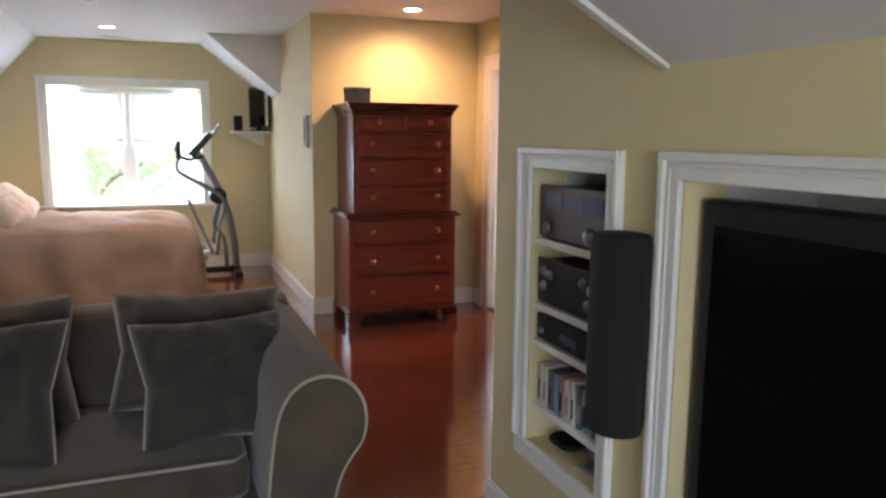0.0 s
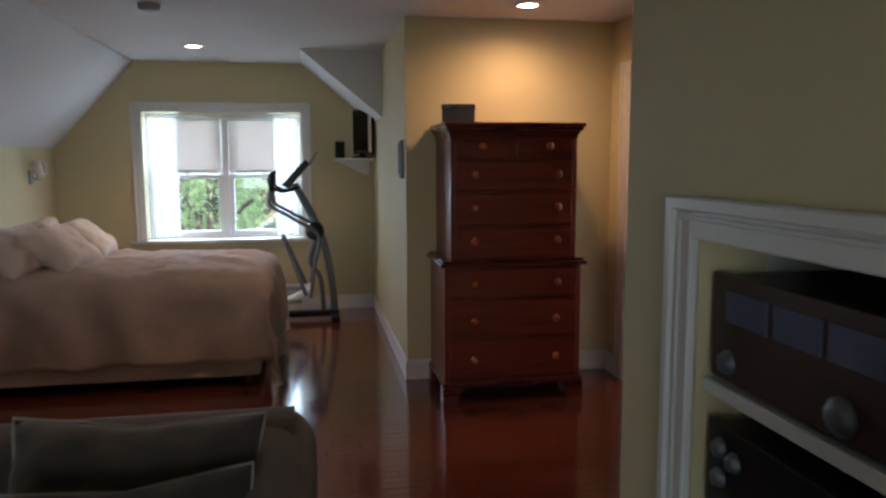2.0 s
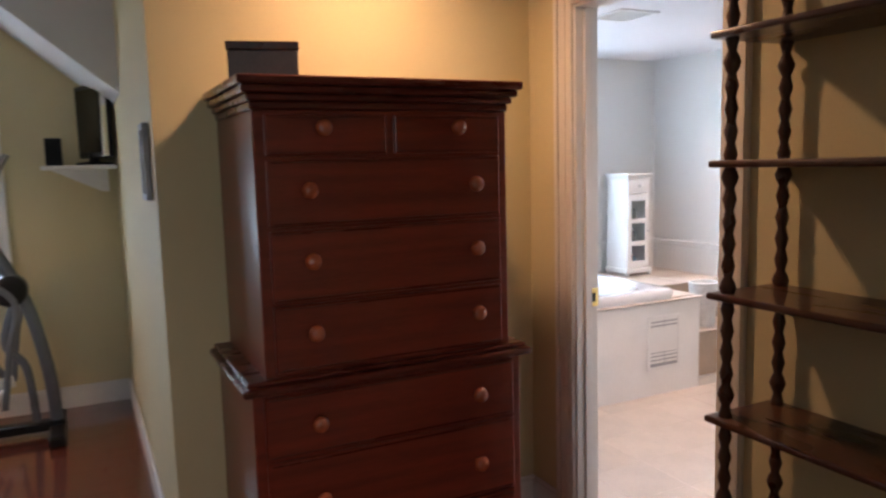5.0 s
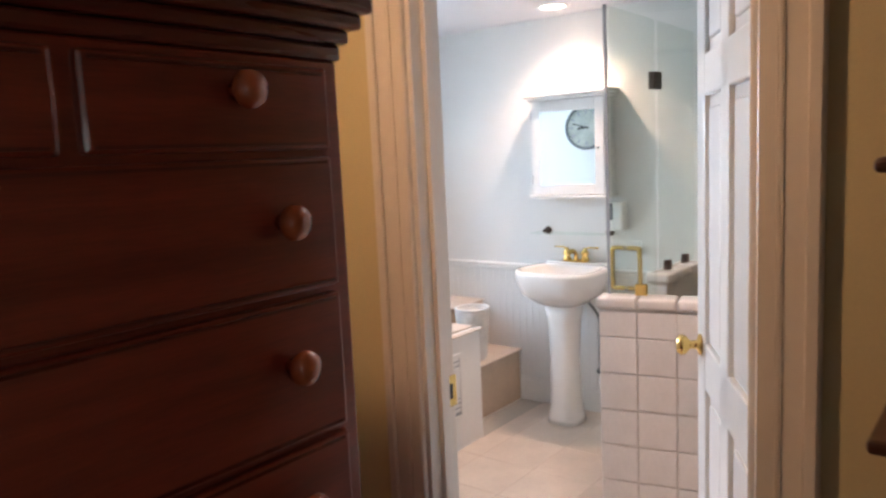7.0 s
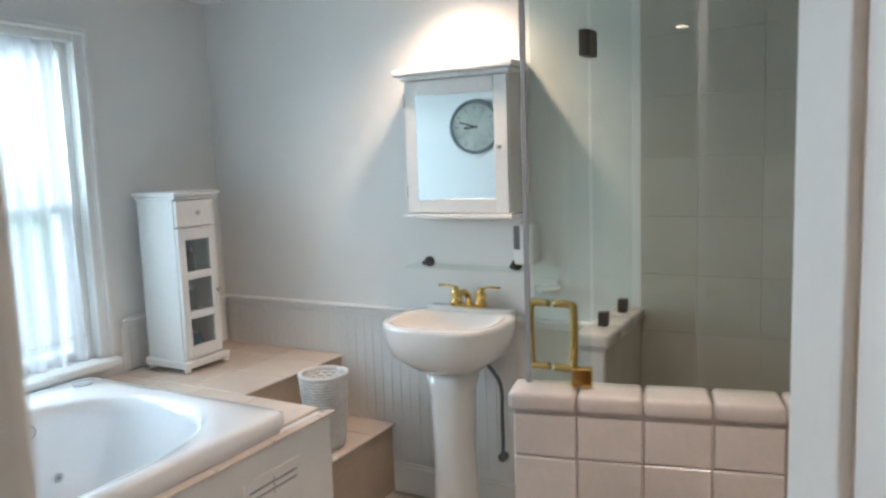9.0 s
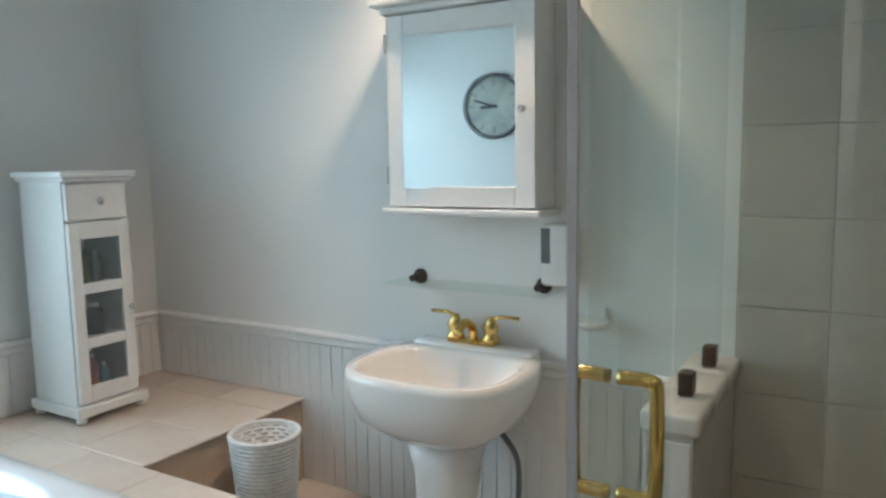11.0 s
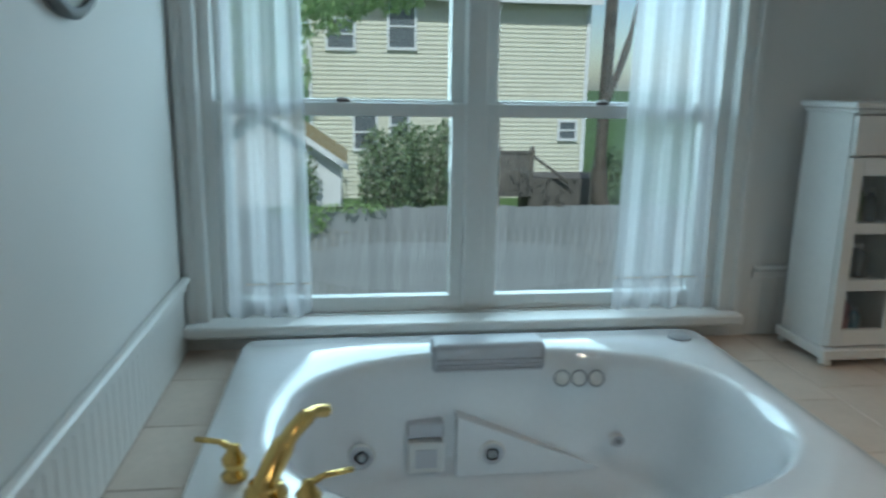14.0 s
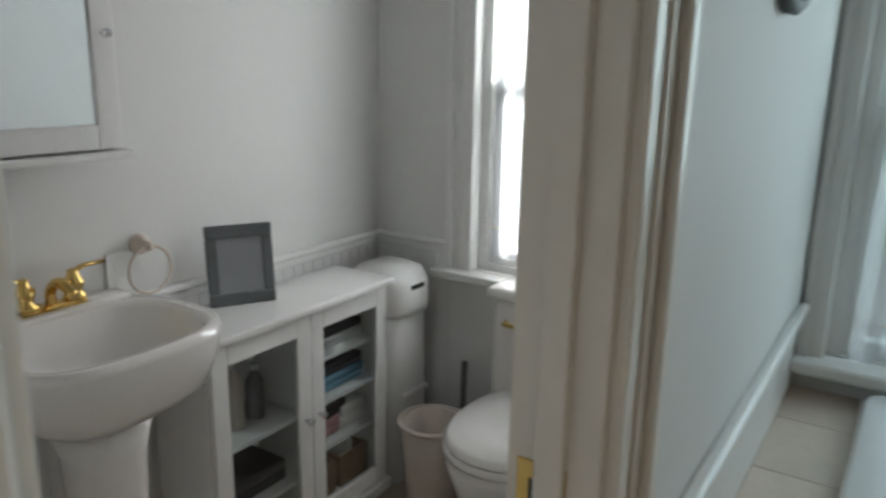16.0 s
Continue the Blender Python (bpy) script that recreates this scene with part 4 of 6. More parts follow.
def amplifier(z, h, meters, knobs, label, material="bronze", depth=0.36, front=2.552):
    a = thing("audio_amplifier", front, (AV[0] + AV[1]) / 2, z, label, "audio equipment")
    part("case", box(0.02, depth, -0.20, 0.20, 0.012, h, 0.003), "black", a)
    part("front_panel", box(0, 0.02, -0.208, 0.208, 0.008, h + 0.004, 0.003), material, a)
    for y in (-0.16, 0.16):
        part("foot", lathe([(0.015, 0), (0.015, 0.012)], 12, m=Matrix.Translation((0.05, y, 0))), "black", a)
    for y0, y1, z0, z1 in meters:
        part("meter", box(-0.003, 0.001, y0, y1, z0, z1), "meter", a, "pale blue meter window")
    for y, zz, r in knobs:
        part("knob", lathe([(r * 1.2, 0), (r * 1.2, 0.004), (r, 0.006), (r * 0.9, 0.012), (r * 0.5, 0.014), (0, 0.014)], 18, m=pose(0, y, zz, 0, -90)), "steel", a, "silver control knob", smooth=True)
    return a


amplifier(SH[3] + 0.013, 0.175, ((0.06, 0.165, 0.105, 0.155), (-0.055, 0.045, 0.105, 0.155), (-0.17, -0.07, 0.105, 0.155)), ((0.155, 0.04, 0.017), (-0.10, 0.04, 0.022)), "brown metal amplifier with blue meters on the top shelf")
amplifier(SH[2] + 0.013, 0.15, (), ((0.165, 0.115, 0.014), (0.125, 0.105, 0.014), (0.165, 0.065, 0.014), (-0.08, 0.115, 0.015), (-0.13, 0.10, 0.018), (-0.11, 0.05, 0.016)), "black stereo receiver with silver knobs in the niche", "black")
amplifier(SH[1] + 0.013, 0.088, ((-0.05, 0.05, 0.03, 0.055),), ((0.17, 0.04, 0.010),), "low black disc player in the niche", "black")
for i in range(11):
    h = 0.13 + 0.015 * random.random()
    wd = (0.014, 0.022, 0.03)[i % 3]
    y = 3.08 - 0.036 * i
    c = thing("disc_case", 2.62, y, SH[0] + 0.013, "upright disc case on the niche shelf", "disc case", "disc cases in the niche")
    part("case", box(-0.06, 0.065, -wd / 2, wd / 2, 0, h, 0.001), ("linen", "whiteplastic", "greybox", "bluecloth", "pinkcloth")[i % 5], c)
    part("spine_print", box(-0.0615, -0.0602, -wd / 3, wd / 3, 0.02, h * 0.6), ("ink", "greyplastic")[i % 2], c)
b = thing("black_bowl", 2.63, 2.98, AV[2], "shallow black bowl at the bottom of the niche", "bowl")
part("bowl", lathe([(0.03, 0), (0.04, 0.006), (0.075, 0.035), (0.07, 0.036), (0.03, 0.012), (0, 0.011)], 24), "black", b, smooth=True)
b = thing("magazine", 2.66, 2.80, AV[2], "thin magazine lying at the bottom of the niche", "magazine", rz=12)
part("cover", box(-0.08, 0.12, -0.07, 0.07, 0, 0.008, 0.001), "greyplastic", b)
part("cover_print", box(-0.06, 0.10, -0.05, 0.05, 0.008, 0.0085), "greybox", b)
s = thing("wall_speaker", 2.455, 2.49, 0.715, "tall rounded black speaker mounted beside the television niche", "speaker")
part("body", tube(smooth_path([(0.0, 0, 0.0), (0.0, 0, 0.02), (0, 0, 0.27), (0, 0, 0.485), (0, 0, 0.51)], 5), [0.055, 0.07, 0.08, 0.08, 0.08, 0.085, 0.085, 0.085, 0.085, 0.085, 0.085, 0.085, 0.085, 0.085, 0.085, 0.085, 0.08, 0.075, 0.065, 0.05, 0.03], 20, flat=0.85), "blackcloth", s, smooth=True)
part("bracket", box(0.05, 0.079, -0.03, 0.03, 0.20, 0.32, 0.004), "black", s)
part("badge", box(-0.088, -0.082, -0.01, 0.01, 0.05, 0.058), "chrome", s)
# ---- bathroom things ----
def superloop(cx, cy, a, b, z, n=48, e=2.6):
    out = []
    for k in range(n):
        t = 2 * math.pi * k / n
        c, s = math.cos(t), math.sin(t)
        out.append((cx + a * math.copysign(abs(c) ** (2 / e), c), cy + b * math.copysign(abs(s) ** (2 / e), s), z))
    return out


def loft(loops, close_first=False, close_last=True):
    bm = bmesh.new()
    rings = [[bm.verts.new(p) for p in loop] for loop in loops]
    n = len(rings[0])
    for a, b in zip(rings, rings[1:]):
        for i in range(n):
            bm.faces.new((a[i], a[(i + 1) % n], b[(i + 1) % n], b[i]))
    if close_first:
        bm.faces.new(list(reversed(rings[0])))
    if close_last:
        bm.faces.new(rings[-1])
    bmesh.ops.recalc_face_normals(bm, faces=bm.faces)
    return bm


def bathtub():
    t = thing("bathtub", 4.925, 8.247, 0.18, "white acrylic whirlpool bathtub set into the tiled platform", "bathtub")
    A, B, Z = 0.69, 0.51, 0.475
    loops = [superloop(0, 0, A - 0.02, B - 0.02, 0.38, 96, 30), superloop(0, 0, A, B, Z - 0.045, 96, 30), superloop(0, 0, A, B, Z - 0.012, 96, 30), superloop(0, 0, A - 0.012, B - 0.012, Z, 96, 26),
             superloop(0.035, -0.04, 0.60, 0.412, Z, 96, 2.4), superloop(0.035, -0.04, 0.570, 0.397, Z - 0.012, 96, 2.4), superloop(0.035, -0.035, 0.555, 0.388, Z - 0.06, 96, 2.5),
             superloop(0.035, -0.03, 0.52, 0.362, Z - 0.22, 96, 2.7), superloop(0.035, -0.03, 0.49, 0.34, Z - 0.34, 96, 3), superloop(0.035, -0.03, 0.42, 0.28, Z - 0.385, 96, 3)]
    shell = part("shell", loft(loops), "acrylic", t, smooth=True)
    part("seat", prism([(-0.089, 0.13), (0.345, 0.13), (-0.089, 0.31)], "y", 0.285, 0.38), "acrylic", shell)
    back = 0.355
    for x, z, r in ((-0.354, 0.235, 0.036), (0.01, 0.20, 0.036), (0.366, 0.23, 0.020)):
        y = -0.03 + 0.357 * (1 - abs((x - 0.035) / 0.514) ** 2.7) ** (1 / 2.7) - 0.016 if abs(x) > 0.1 else 0.286
        j = part("jet", lathe([(r, 0), (r * 1.05, 0.004), (r * 0.9, 0.012), (r * 0.62, 0.012), (r * 0.55, 0.004), (r * 0.3, 0.004), (r * 0.26, 0.012), (0, 0.012)], 24, m=pose(x, y, z, 90)), "whiteplastic", t, "round white water jet", smooth=True)
        part("jet_ring", lathe([(r * 0.90, 0.0115), (r * 0.88, 0.0135), (r * 0.56, 0.0135), (r * 0.54, 0.0115)], 24, m=pose(x, y, z, 90)), "palegrey", j)
        part("nozzle", lathe([(r * 0.34, 0.0125), (r * 0.34, 0.0145), (0, 0.0145)], 16, m=pose(x, y, z, 90)), "greyplastic", j)
    for k in range(3):
        x = 0.208 + 0.048 * k
        c = part("control_ring", lathe([(0.024, 0), (0.025, 0.006), (0.019, 0.008), (0.016, 0.003), (0, 0.003)], 24, m=pose(x, back - 0.022 - 0.10 * x, 0.405, 78)), "whiteplastic", t, "round white control", smooth=True)
        ring_at = pose(x, back - 0.022 - 0.10 * x, 0.405, 78)
        part("rim", tube([tuple(ring_at @ Vector((0.022 * math.cos(a), 0.022 * math.sin(a), 0.008))) for a in (2 * math.pi * q / 24 for q in range(25))], 0.0028, 6), "greyplastic", c)
    d = part("suction_cover", box(-0.226, -0.126, back - 0.080, back - 0.025, 0.15, 0.24, 0.005), "whiteplastic", t)
    part("inset", box(-0.206, -0.146, back - 0.083, back - 0.0801, 0.168, 0.222), "palegrey", d)
    part("lid_plate", box(-0.226, -0.126, back - 0.065, back - 0.010, 0.25, 0.292, 0.005), "palegrey", t, "grey cover plate")
    part("drain", lathe([(0.03, 0), (0.03, 0.004), (0.02, 0.005), (0, 0.005)], 20, m=Matrix.Translation((0.22, 0.05, 0.0955))), "brass", t)
    part("air_switch", lathe([(0.035, 0), (0.034, 0.004), (0.0, 0.005)], 20, m=Matrix.Translation((0.60, 0.42, Z))), "greyplastic", t)
    return t


bathtub()
p = thing("bath_pillow", 4.93, 8.625, 0.655, "grey ribbed bath pillow on the back rim of the tub", "bath pillow")
part("pad", box(-0.16, 0.16, -0.05, 0.045, -0.055, 0.03, 0.016, 3), "palegrey", p, smooth=True)
for k in range(3):
    part("rib", tube([(-0.15, -0.0525, -0.045 + k * 0.014), (0.15, -0.0525, -0.045 + k * 0.014)], 0.004, 8), "palegrey", p)


def lever(parent, x, y, z, way, material="brass"):
    h = part("handle_body", lathe([(0.024, 0), (0.026, 0.008), (0.016, 0.018), (0.022, 0.032), (0.023, 0.042), (0.013, 0.055), (0.012, 0.066), (0, 0.070)], 20, m=Matrix.Translation((x, y, z))), material, parent, smooth=True)
    part("lever", tube([(x, y, z + 0.060), (x + way[0] * 0.03, y + way[1] * 0.03, z + 0.070), (x + way[0] * 0.085, y + way[1] * 0.085, z + 0.068)], [0.009, 0.007, 0.008], 10, flat=0.7), material, h, smooth=True)


f = thing("tub_faucet", 4.392, 7.90, 0.655, "polished brass tub faucet with two lever handles", "faucet")
part("spout", tube(smooth_path([(0, 0, 0), (0.004, 0.006, 0.035), (0.035, 0.055, 0.082), (0.075, 0.115, 0.105), (0.105, 0.155, 0.092)]), [0.030] * 6 + [0.026] * 6 + [0.020] * 6 + [0.015] * 7, 16, flat=0.85), "brass", f, smooth=True)
part("spout_base", lathe([(0.040, 0), (0.040, 0.012), (0.032, 0.022), (0.03, 0.03)], 24), "brass", f, smooth=True)
lever(f, -0.065, 0.075, 0, (-0.85, 0.35))
lever(f, 0.08, -0.065, 0, (0.9, 0.35))


def pedestal_sink(x, y, rz, label):
    """Its back stands at the origin, the basin comes forward along -x."""
    s = thing("pedestal_sink", x, y, 0, label, "sink", "pedestal sinks", rz)
    Z = 0.853
    outer = [(-0.20, 0.09, 0.09, Z - 0.20), (-0.20, 0.13, 0.135, Z - 0.185), (-0.215, 0.185, 0.205, Z - 0.13), (-0.215, 0.203, 0.228, Z - 0.07), (-0.215, 0.210, 0.236, Z - 0.02), (-0.215, 0.206, 0.232, Z)]
    inner = [(-0.238, 0.162, 0.206, Z), (-0.238, 0.153, 0.197, Z - 0.012), (-0.24, 0.132, 0.175, Z - 0.08), (-0.235, 0.075, 0.10, Z - 0.13), (-0.235, 0.03, 0.03, Z - 0.14)]
    part("basin", loft([superloop(cx, 0, a, b, z, 56, 3.1) for cx, a, b, z in outer + inner], True), "porcelain", s, smooth=True)
    part("backsplash", box(-0.075, -0.004, -0.185, 0.185, Z - 0.03, Z + 0.012, 0.01, 3), "porcelain", s, smooth=True)
    part("pedestal", loft([superloop(-0.20, 0, a, b, z, 40, 2.8) for a, b, z in ((0.105, 0.095, 0), (0.10, 0.09, 0.03), (0.085, 0.078, 0.10), (0.078, 0.072, 0.35), (0.085, 0.08, 0.57), (0.10, 0.10, 0.655))], True), "porcelain", s, smooth=True)
    part("overflow", lathe([(0.011, 0), (0.011, 0.003), (0, 0.003)], 14, m=pose(-0.085, 0, Z - 0.04, 0, -75)), "bronze", s)
    part("drain", lathe([(0.022, 0), (0.02, 0.004), (0, 0.004)], 16, m=Matrix.Translation((-0.235, 0, Z - 0.138))), "brass", s)
    return s


def sink_faucet(x, y, rz):
    f = thing("sink_faucet", x, y, 0.866, "polished brass centerset faucet with two levers on the sink", "faucet", "sink faucets", rz)
    part("base", box(-0.024, 0.024, -0.075, 0.075, 0, 0.014, 0.008, 3), "brass", f, smooth=True)
    part("spout", tube(smooth_path([(0, 0, 0.01), (-0.005, 0, 0.045), (-0.045, 0, 0.068), (-0.095, 0, 0.048)]), 0.012, 12), "brass", f, smooth=True)
    lever(f, 0, 0.055, 0.012, (0.1, 0.95))
    lever(f, 0, -0.055, 0.012, (0.1, -0.95))


def mirror_cabinet(x, y, z0, z1, w, rz, label, tilt=0.0):
    """Hangs with its back at the origin, its door toward -x."""
    c = thing("mirror_cabinet", x, y, z0, label, "mirror cabinet", "mirror cabinets", rz)
    h, D = z1 - z0, 0.13
    part("body", box(-D + 0.02, -0.001, -w / 2, w / 2, 0.018, h, 0.002), "trim", c)
    part("crown", boxes([(-D - 0.012, -0.001, -w / 2 - 0.015, w / 2 + 0.015, h, h + 0.018), (-D - 0.032, -0.001, -w / 2 - 0.036, w / 2 + 0.036, h + 0.018, h + 0.042)], 0.006), "trim", c)
    part("bottom_ledge", box(-D - 0.018, -0.001, -w / 2 - 0.018, w / 2 + 0.018, 0, 0.017, 0.005), "trim", c)
    d = part("door", boxes([(-D, -D + 0.019, -w / 2, -w / 2 + 0.055, 0.022, h - 0.004), (-D, -D + 0.019, w / 2 - 0.055, w / 2, 0.022, h - 0.004), (-D, -D + 0.019, -w / 2 + 0.055, w / 2 - 0.055, 0.022, 0.075), (-D, -D + 0.019, -w / 2 + 0.055, w / 2 - 0.055, h - 0.062, h - 0.004)], 0.003), "trim", c)
    g = part("mirror", box(-0.002, 0.002, -w / 2 + 0.052, w / 2 - 0.052, 0.07, h - 0.058), "mirror", d)
    g.matrix_basis = pose(-D + 0.009, 0, 0, 0, 0, tilt)
    part("knob", lathe([(0.004, 0), (0.004, 0.01), (0.010, 0.015), (0.009, 0.022), (0, 0.024)], 16, m=pose(-D, -w / 2 + 0.028, h * 0.5, 0, -90)), "chrome", d, smooth=True)
    for zz in (0.08, h - 0.10):
        part("hinge", tube([(-D - 0.002, w / 2 + 0.001, zz), (-D - 0.002, w / 2 + 0.001, zz + 0.05)], 0.004, 8), "chrome", d)
    return c


pedestal_sink(XE - 0.004, 7.462, 0, "white porcelain pedestal sink against the beaded wall")
sink_faucet(XE - 0.055, 7.462, 0)
pedestal_sink(2.664, 7.615, 180, "white porcelain pedestal sink in the toilet room")
sink_faucet(2.72, 7.615, 180)
mirror_cabinet(XE - 0.001, 7.46, 1.226, 1.758, 0.435, 0, "white wall cabinet with a mirror door above the sink", 4.5)
mirror_cabinet(2.661, 7.55, 1.19, 1.72, 0.45, 180, "white wall cabinet with a mirror door in the toilet room")
h = thing("drain_pipe", XE - 0.03, 7.35, 0.25, "dark flexible supply hose hanging behind the sink pedestal", "pipe")
part("hose", tube(smooth_path([(-0.05, 0.03, 0.40), (-0.05, -0.03, 0.32), (-0.02, -0.02, 0.18), (-0.04, -0.03, 0.06), (0.0, -0.01, 0.0)]), 0.008, 8), "greybox", h, smooth=True)
part("valve", lathe([(0.018, 0), (0.018, 0.03), (0.01, 0.035), (0, 0.035)], 14, m=pose(0.02, -0.01, 0, 0, -90)), "greybox", h)
s = thing("glass_shelf", XE - 0.001, 7.468, 1.022, "clear glass shelf on two brass brackets under the mirror cabinet", "shelf")
g = part("glass_plate", box(-0.12, -0.012, -0.25, 0.25, 0, 0.007, 0.002), "showerglass", s)
for y in (-0.195, 0.195):
    b = part("bracket", tube([(0, y, 0.012), (-0.05, y, 0.012)], 0.010, 12), "bronze", s)
    part("rosette", lathe([(0.022, 0), (0.022, 0.006), (0.012, 0.012)], 18, m=pose(0, y, 0.012, 0, -90)), "bronze", b)
d = thing("soap_dispenser", XE - 0.001, 7.215, 1.045, "white wall-mounted soap dispenser with a dark window", "soap dispenser")
part("body", box(-0.075, 0, -0.04, 0.04, 0, 0.16, 0.012, 3), "whiteplastic", d, smooth=True)
part("window", box(-0.0765, -0.0751, 0.012, 0.036, 0.06, 0.15), "greybox", d)
d = thing("soap_dish", XE - 0.001, 7.13, 0.94, "small white porcelain soap dish on the wall", "soap dish")
part("dish", lathe([(0.02, 0), (0.045, 0.012), (0.05, 0.025), (0.044, 0.025), (0.02, 0.01), (0, 0.01)], 24, m=Matrix.Translation((-0.05, 0, 0))), "porcelain", d, smooth=True)
part("mount", box(-0.012, 0, -0.03, 0.03, -0.01, 0.05, 0.004), "porcelain", d)


def tall_cabinet():
    c = thing("tall_cabinet", 6.035, 8.675, DECK + 0.001, "narrow white cabinet with a glass door standing on the deck", "cabinet")
    W, D, Hh = 0.105, 0.115, 0.76
    part("carcass", boxes([(-W, W, D - 0.008, D, 0.05, Hh - 0.03), (-W, -W + 0.014, -D + 0.016, D - 0.008, 0.05, Hh - 0.03), (W - 0.014, W, -D + 0.016, D - 0.008, 0.05, Hh - 0.03), (-W + 0.014, W - 0.014, -D + 0.016, D - 0.008, 0.05, 0.064), (-W + 0.014, W - 0.014, -D + 0.016, D - 0.008, Hh - 0.15, Hh - 0.03)], 0.001), "trim", c)
    part("crown", boxes([(-W - 0.010, W + 0.010, -D - 0.010, D + 0.005, Hh - 0.03, Hh - 0.017), (-W - 0.022, W + 0.022, -D - 0.022, D + 0.005, Hh - 0.017, Hh)], 0.005), "trim", c)
    part("plinth", box(-W - 0.018, W + 0.018, -D - 0.018, D + 0.005, 0.018, 0.05, 0.005), "trim", c)
    for x in (-W, W):
        for y in (-D, D - 0.02):
            part("foot", lathe([(0.012, 0), (0.018, 0.008), (0.014, 0.018)], 12, m=Matrix.Translation((x, y, 0))), "trim", c)
    dr = part("drawer", box(-W + 0.004, W - 0.004, -D - 0.001, -D + 0.016, Hh - 0.145, Hh - 0.036, 0.003), "trim", c)
    part("knob", lathe([(0.004, 0), (0.005, 0.012), (0.012, 0.016), (0, 0.024)], 14, m=pose(0, -D, Hh - 0.09, 90)), "chrome", dr, smooth=True)
    lo, hi = 0.056, Hh - 0.152
    rows = [(-W + 0.004, -W + 0.040, -D - 0.001, -D + 0.016, lo, hi), (W - 0.040, W - 0.004, -D - 0.001, -D + 0.016, lo, hi)]
    step = (hi - lo - 0.05) / 3
    for k in range(4):
        z = lo + k * step
        rows.append((-W + 0.040, W - 0.040, -D - 0.001, -D + 0.016, z, z + (0.05 if k in (0, 3) else 0.032)))
    d = part("door", boxes(rows, 0.002), "trim", c)
    for k in range(3):
        part("pane", box(-W + 0.040, W - 0.040, -D + 0.007, -D + 0.010, lo + k * step + (0.05 if k == 0 else 0.032), lo + (k + 1) * step), "lowglass", d)
    part("knob", lathe([(0.004, 0), (0.005, 0.010), (0.010, 0.014), (0, 0.020)], 14, m=pose(W - 0.02, -D, 0.33, 90)), "chrome", d, smooth=True)
    for k in (1, 2):
        part("shelf", box(-W + 0.014, W - 0.014, -D + 0.03, D - 0.008, lo + k * step + 0.01, lo + k * step + 0.02), "trim", c)
    return lo, step


lo, step = tall_cabinet()
for i, (x, k, r, h, mt) in enumerate(((-0.05, 0, 0.022, 0.10, "whiteplastic"), (0.005, 0, 0.02, 0.12, "pinkcloth"), (0.05, 0, 0.018, 0.08, "bluecloth"), (-0.04, 1, 0.025, 0.09, "darkcloth"), (0.03, 1, 0.03, 0.10, "greybox"), (-0.05, 2, 0.022, 0.11, "darkcloth"), (0.0, 2, 0.02, 0.12, "bushleaf"), (0.05, 2, 0.018, 0.10, "greybox"))):
    b = thing("toiletry_bottle", 6.035 + x * 0.9, 8.66, DECK + 0.001 + (0.064 if k == 0 else lo + k * step + 0.020), "small bottle on a shelf inside the glass cabinet", "bottle", "bottles in the cabinet")
    part("bottle", lathe([(r * 0.9, 0), (r, 0.005), (r, h * 0.7), (r * 0.45, h * 0.82), (r * 0.45, h * 0.88)], 14), mt, b, smooth=True)
    part("cap", lathe([(r * 0.5, h * 0.88), (r * 0.5, h), (0, h)], 12), "whiteplastic", b)

w = thing("waste_basket", 6.11, 7.985, STEP + 0.001, "white woven waste basket standing on the deck step", "basket")
part("wall", lathe([(0.0, 0.004), (0.068, 0.004), (0.066, 0.0), (0.072, 0.02), (0.098, 0.30), (0.092, 0.30), (0.066, 0.03)], 32), "wicker", w, smooth=True)
part("rim", tube([(0.097 * math.cos(a), 0.097 * math.sin(a), 0.30) for a in (2 * math.pi * k / 32 for k in range(33))], 0.007, 8), "trim", w, smooth=True)
for k in range(24):
    r = 0.075 + 0.0245 * (k + 0.5) / 24
    part("weave", tube([((r + 0.0015 * math.cos(16 * a + k * math.pi) - 0.004) * math.cos(a), (r + 0.0015 * math.cos(16 * a + k * math.pi) - 0.004) * math.sin(a), 0.012 + 0.285 * (k + 0.5) / 24) for a in (2 * math.pi * i / 48 for i in range(49))], 0.006, 5), "wicker", w, smooth=True)
v = vent("floor_vent", 5.50, 7.7195, 0.33, 0.26, 0.34, 1, "white louvred air return grille in the tub platform", -90)
for k in range(2):
    for i in range(12):
        z0 = -0.15 + 0.024 * i
        part("louvre", box(-0.108 + k * 0.112, -0.004 + k * 0.112, z0, z0 + 0.014, -0.007, -0.002), "whiteplastic", v)
vent("ceiling_vent", 4.95, 7.45, HT, 0.26, 0.26, 9, "white slotted fan vent in the bathroom ceiling")
downlight(6.2, 7.46, HT)
# added fitting, unseen, at the place of the bathroom fill lamp
downlight(5.0, 6.3, HT)


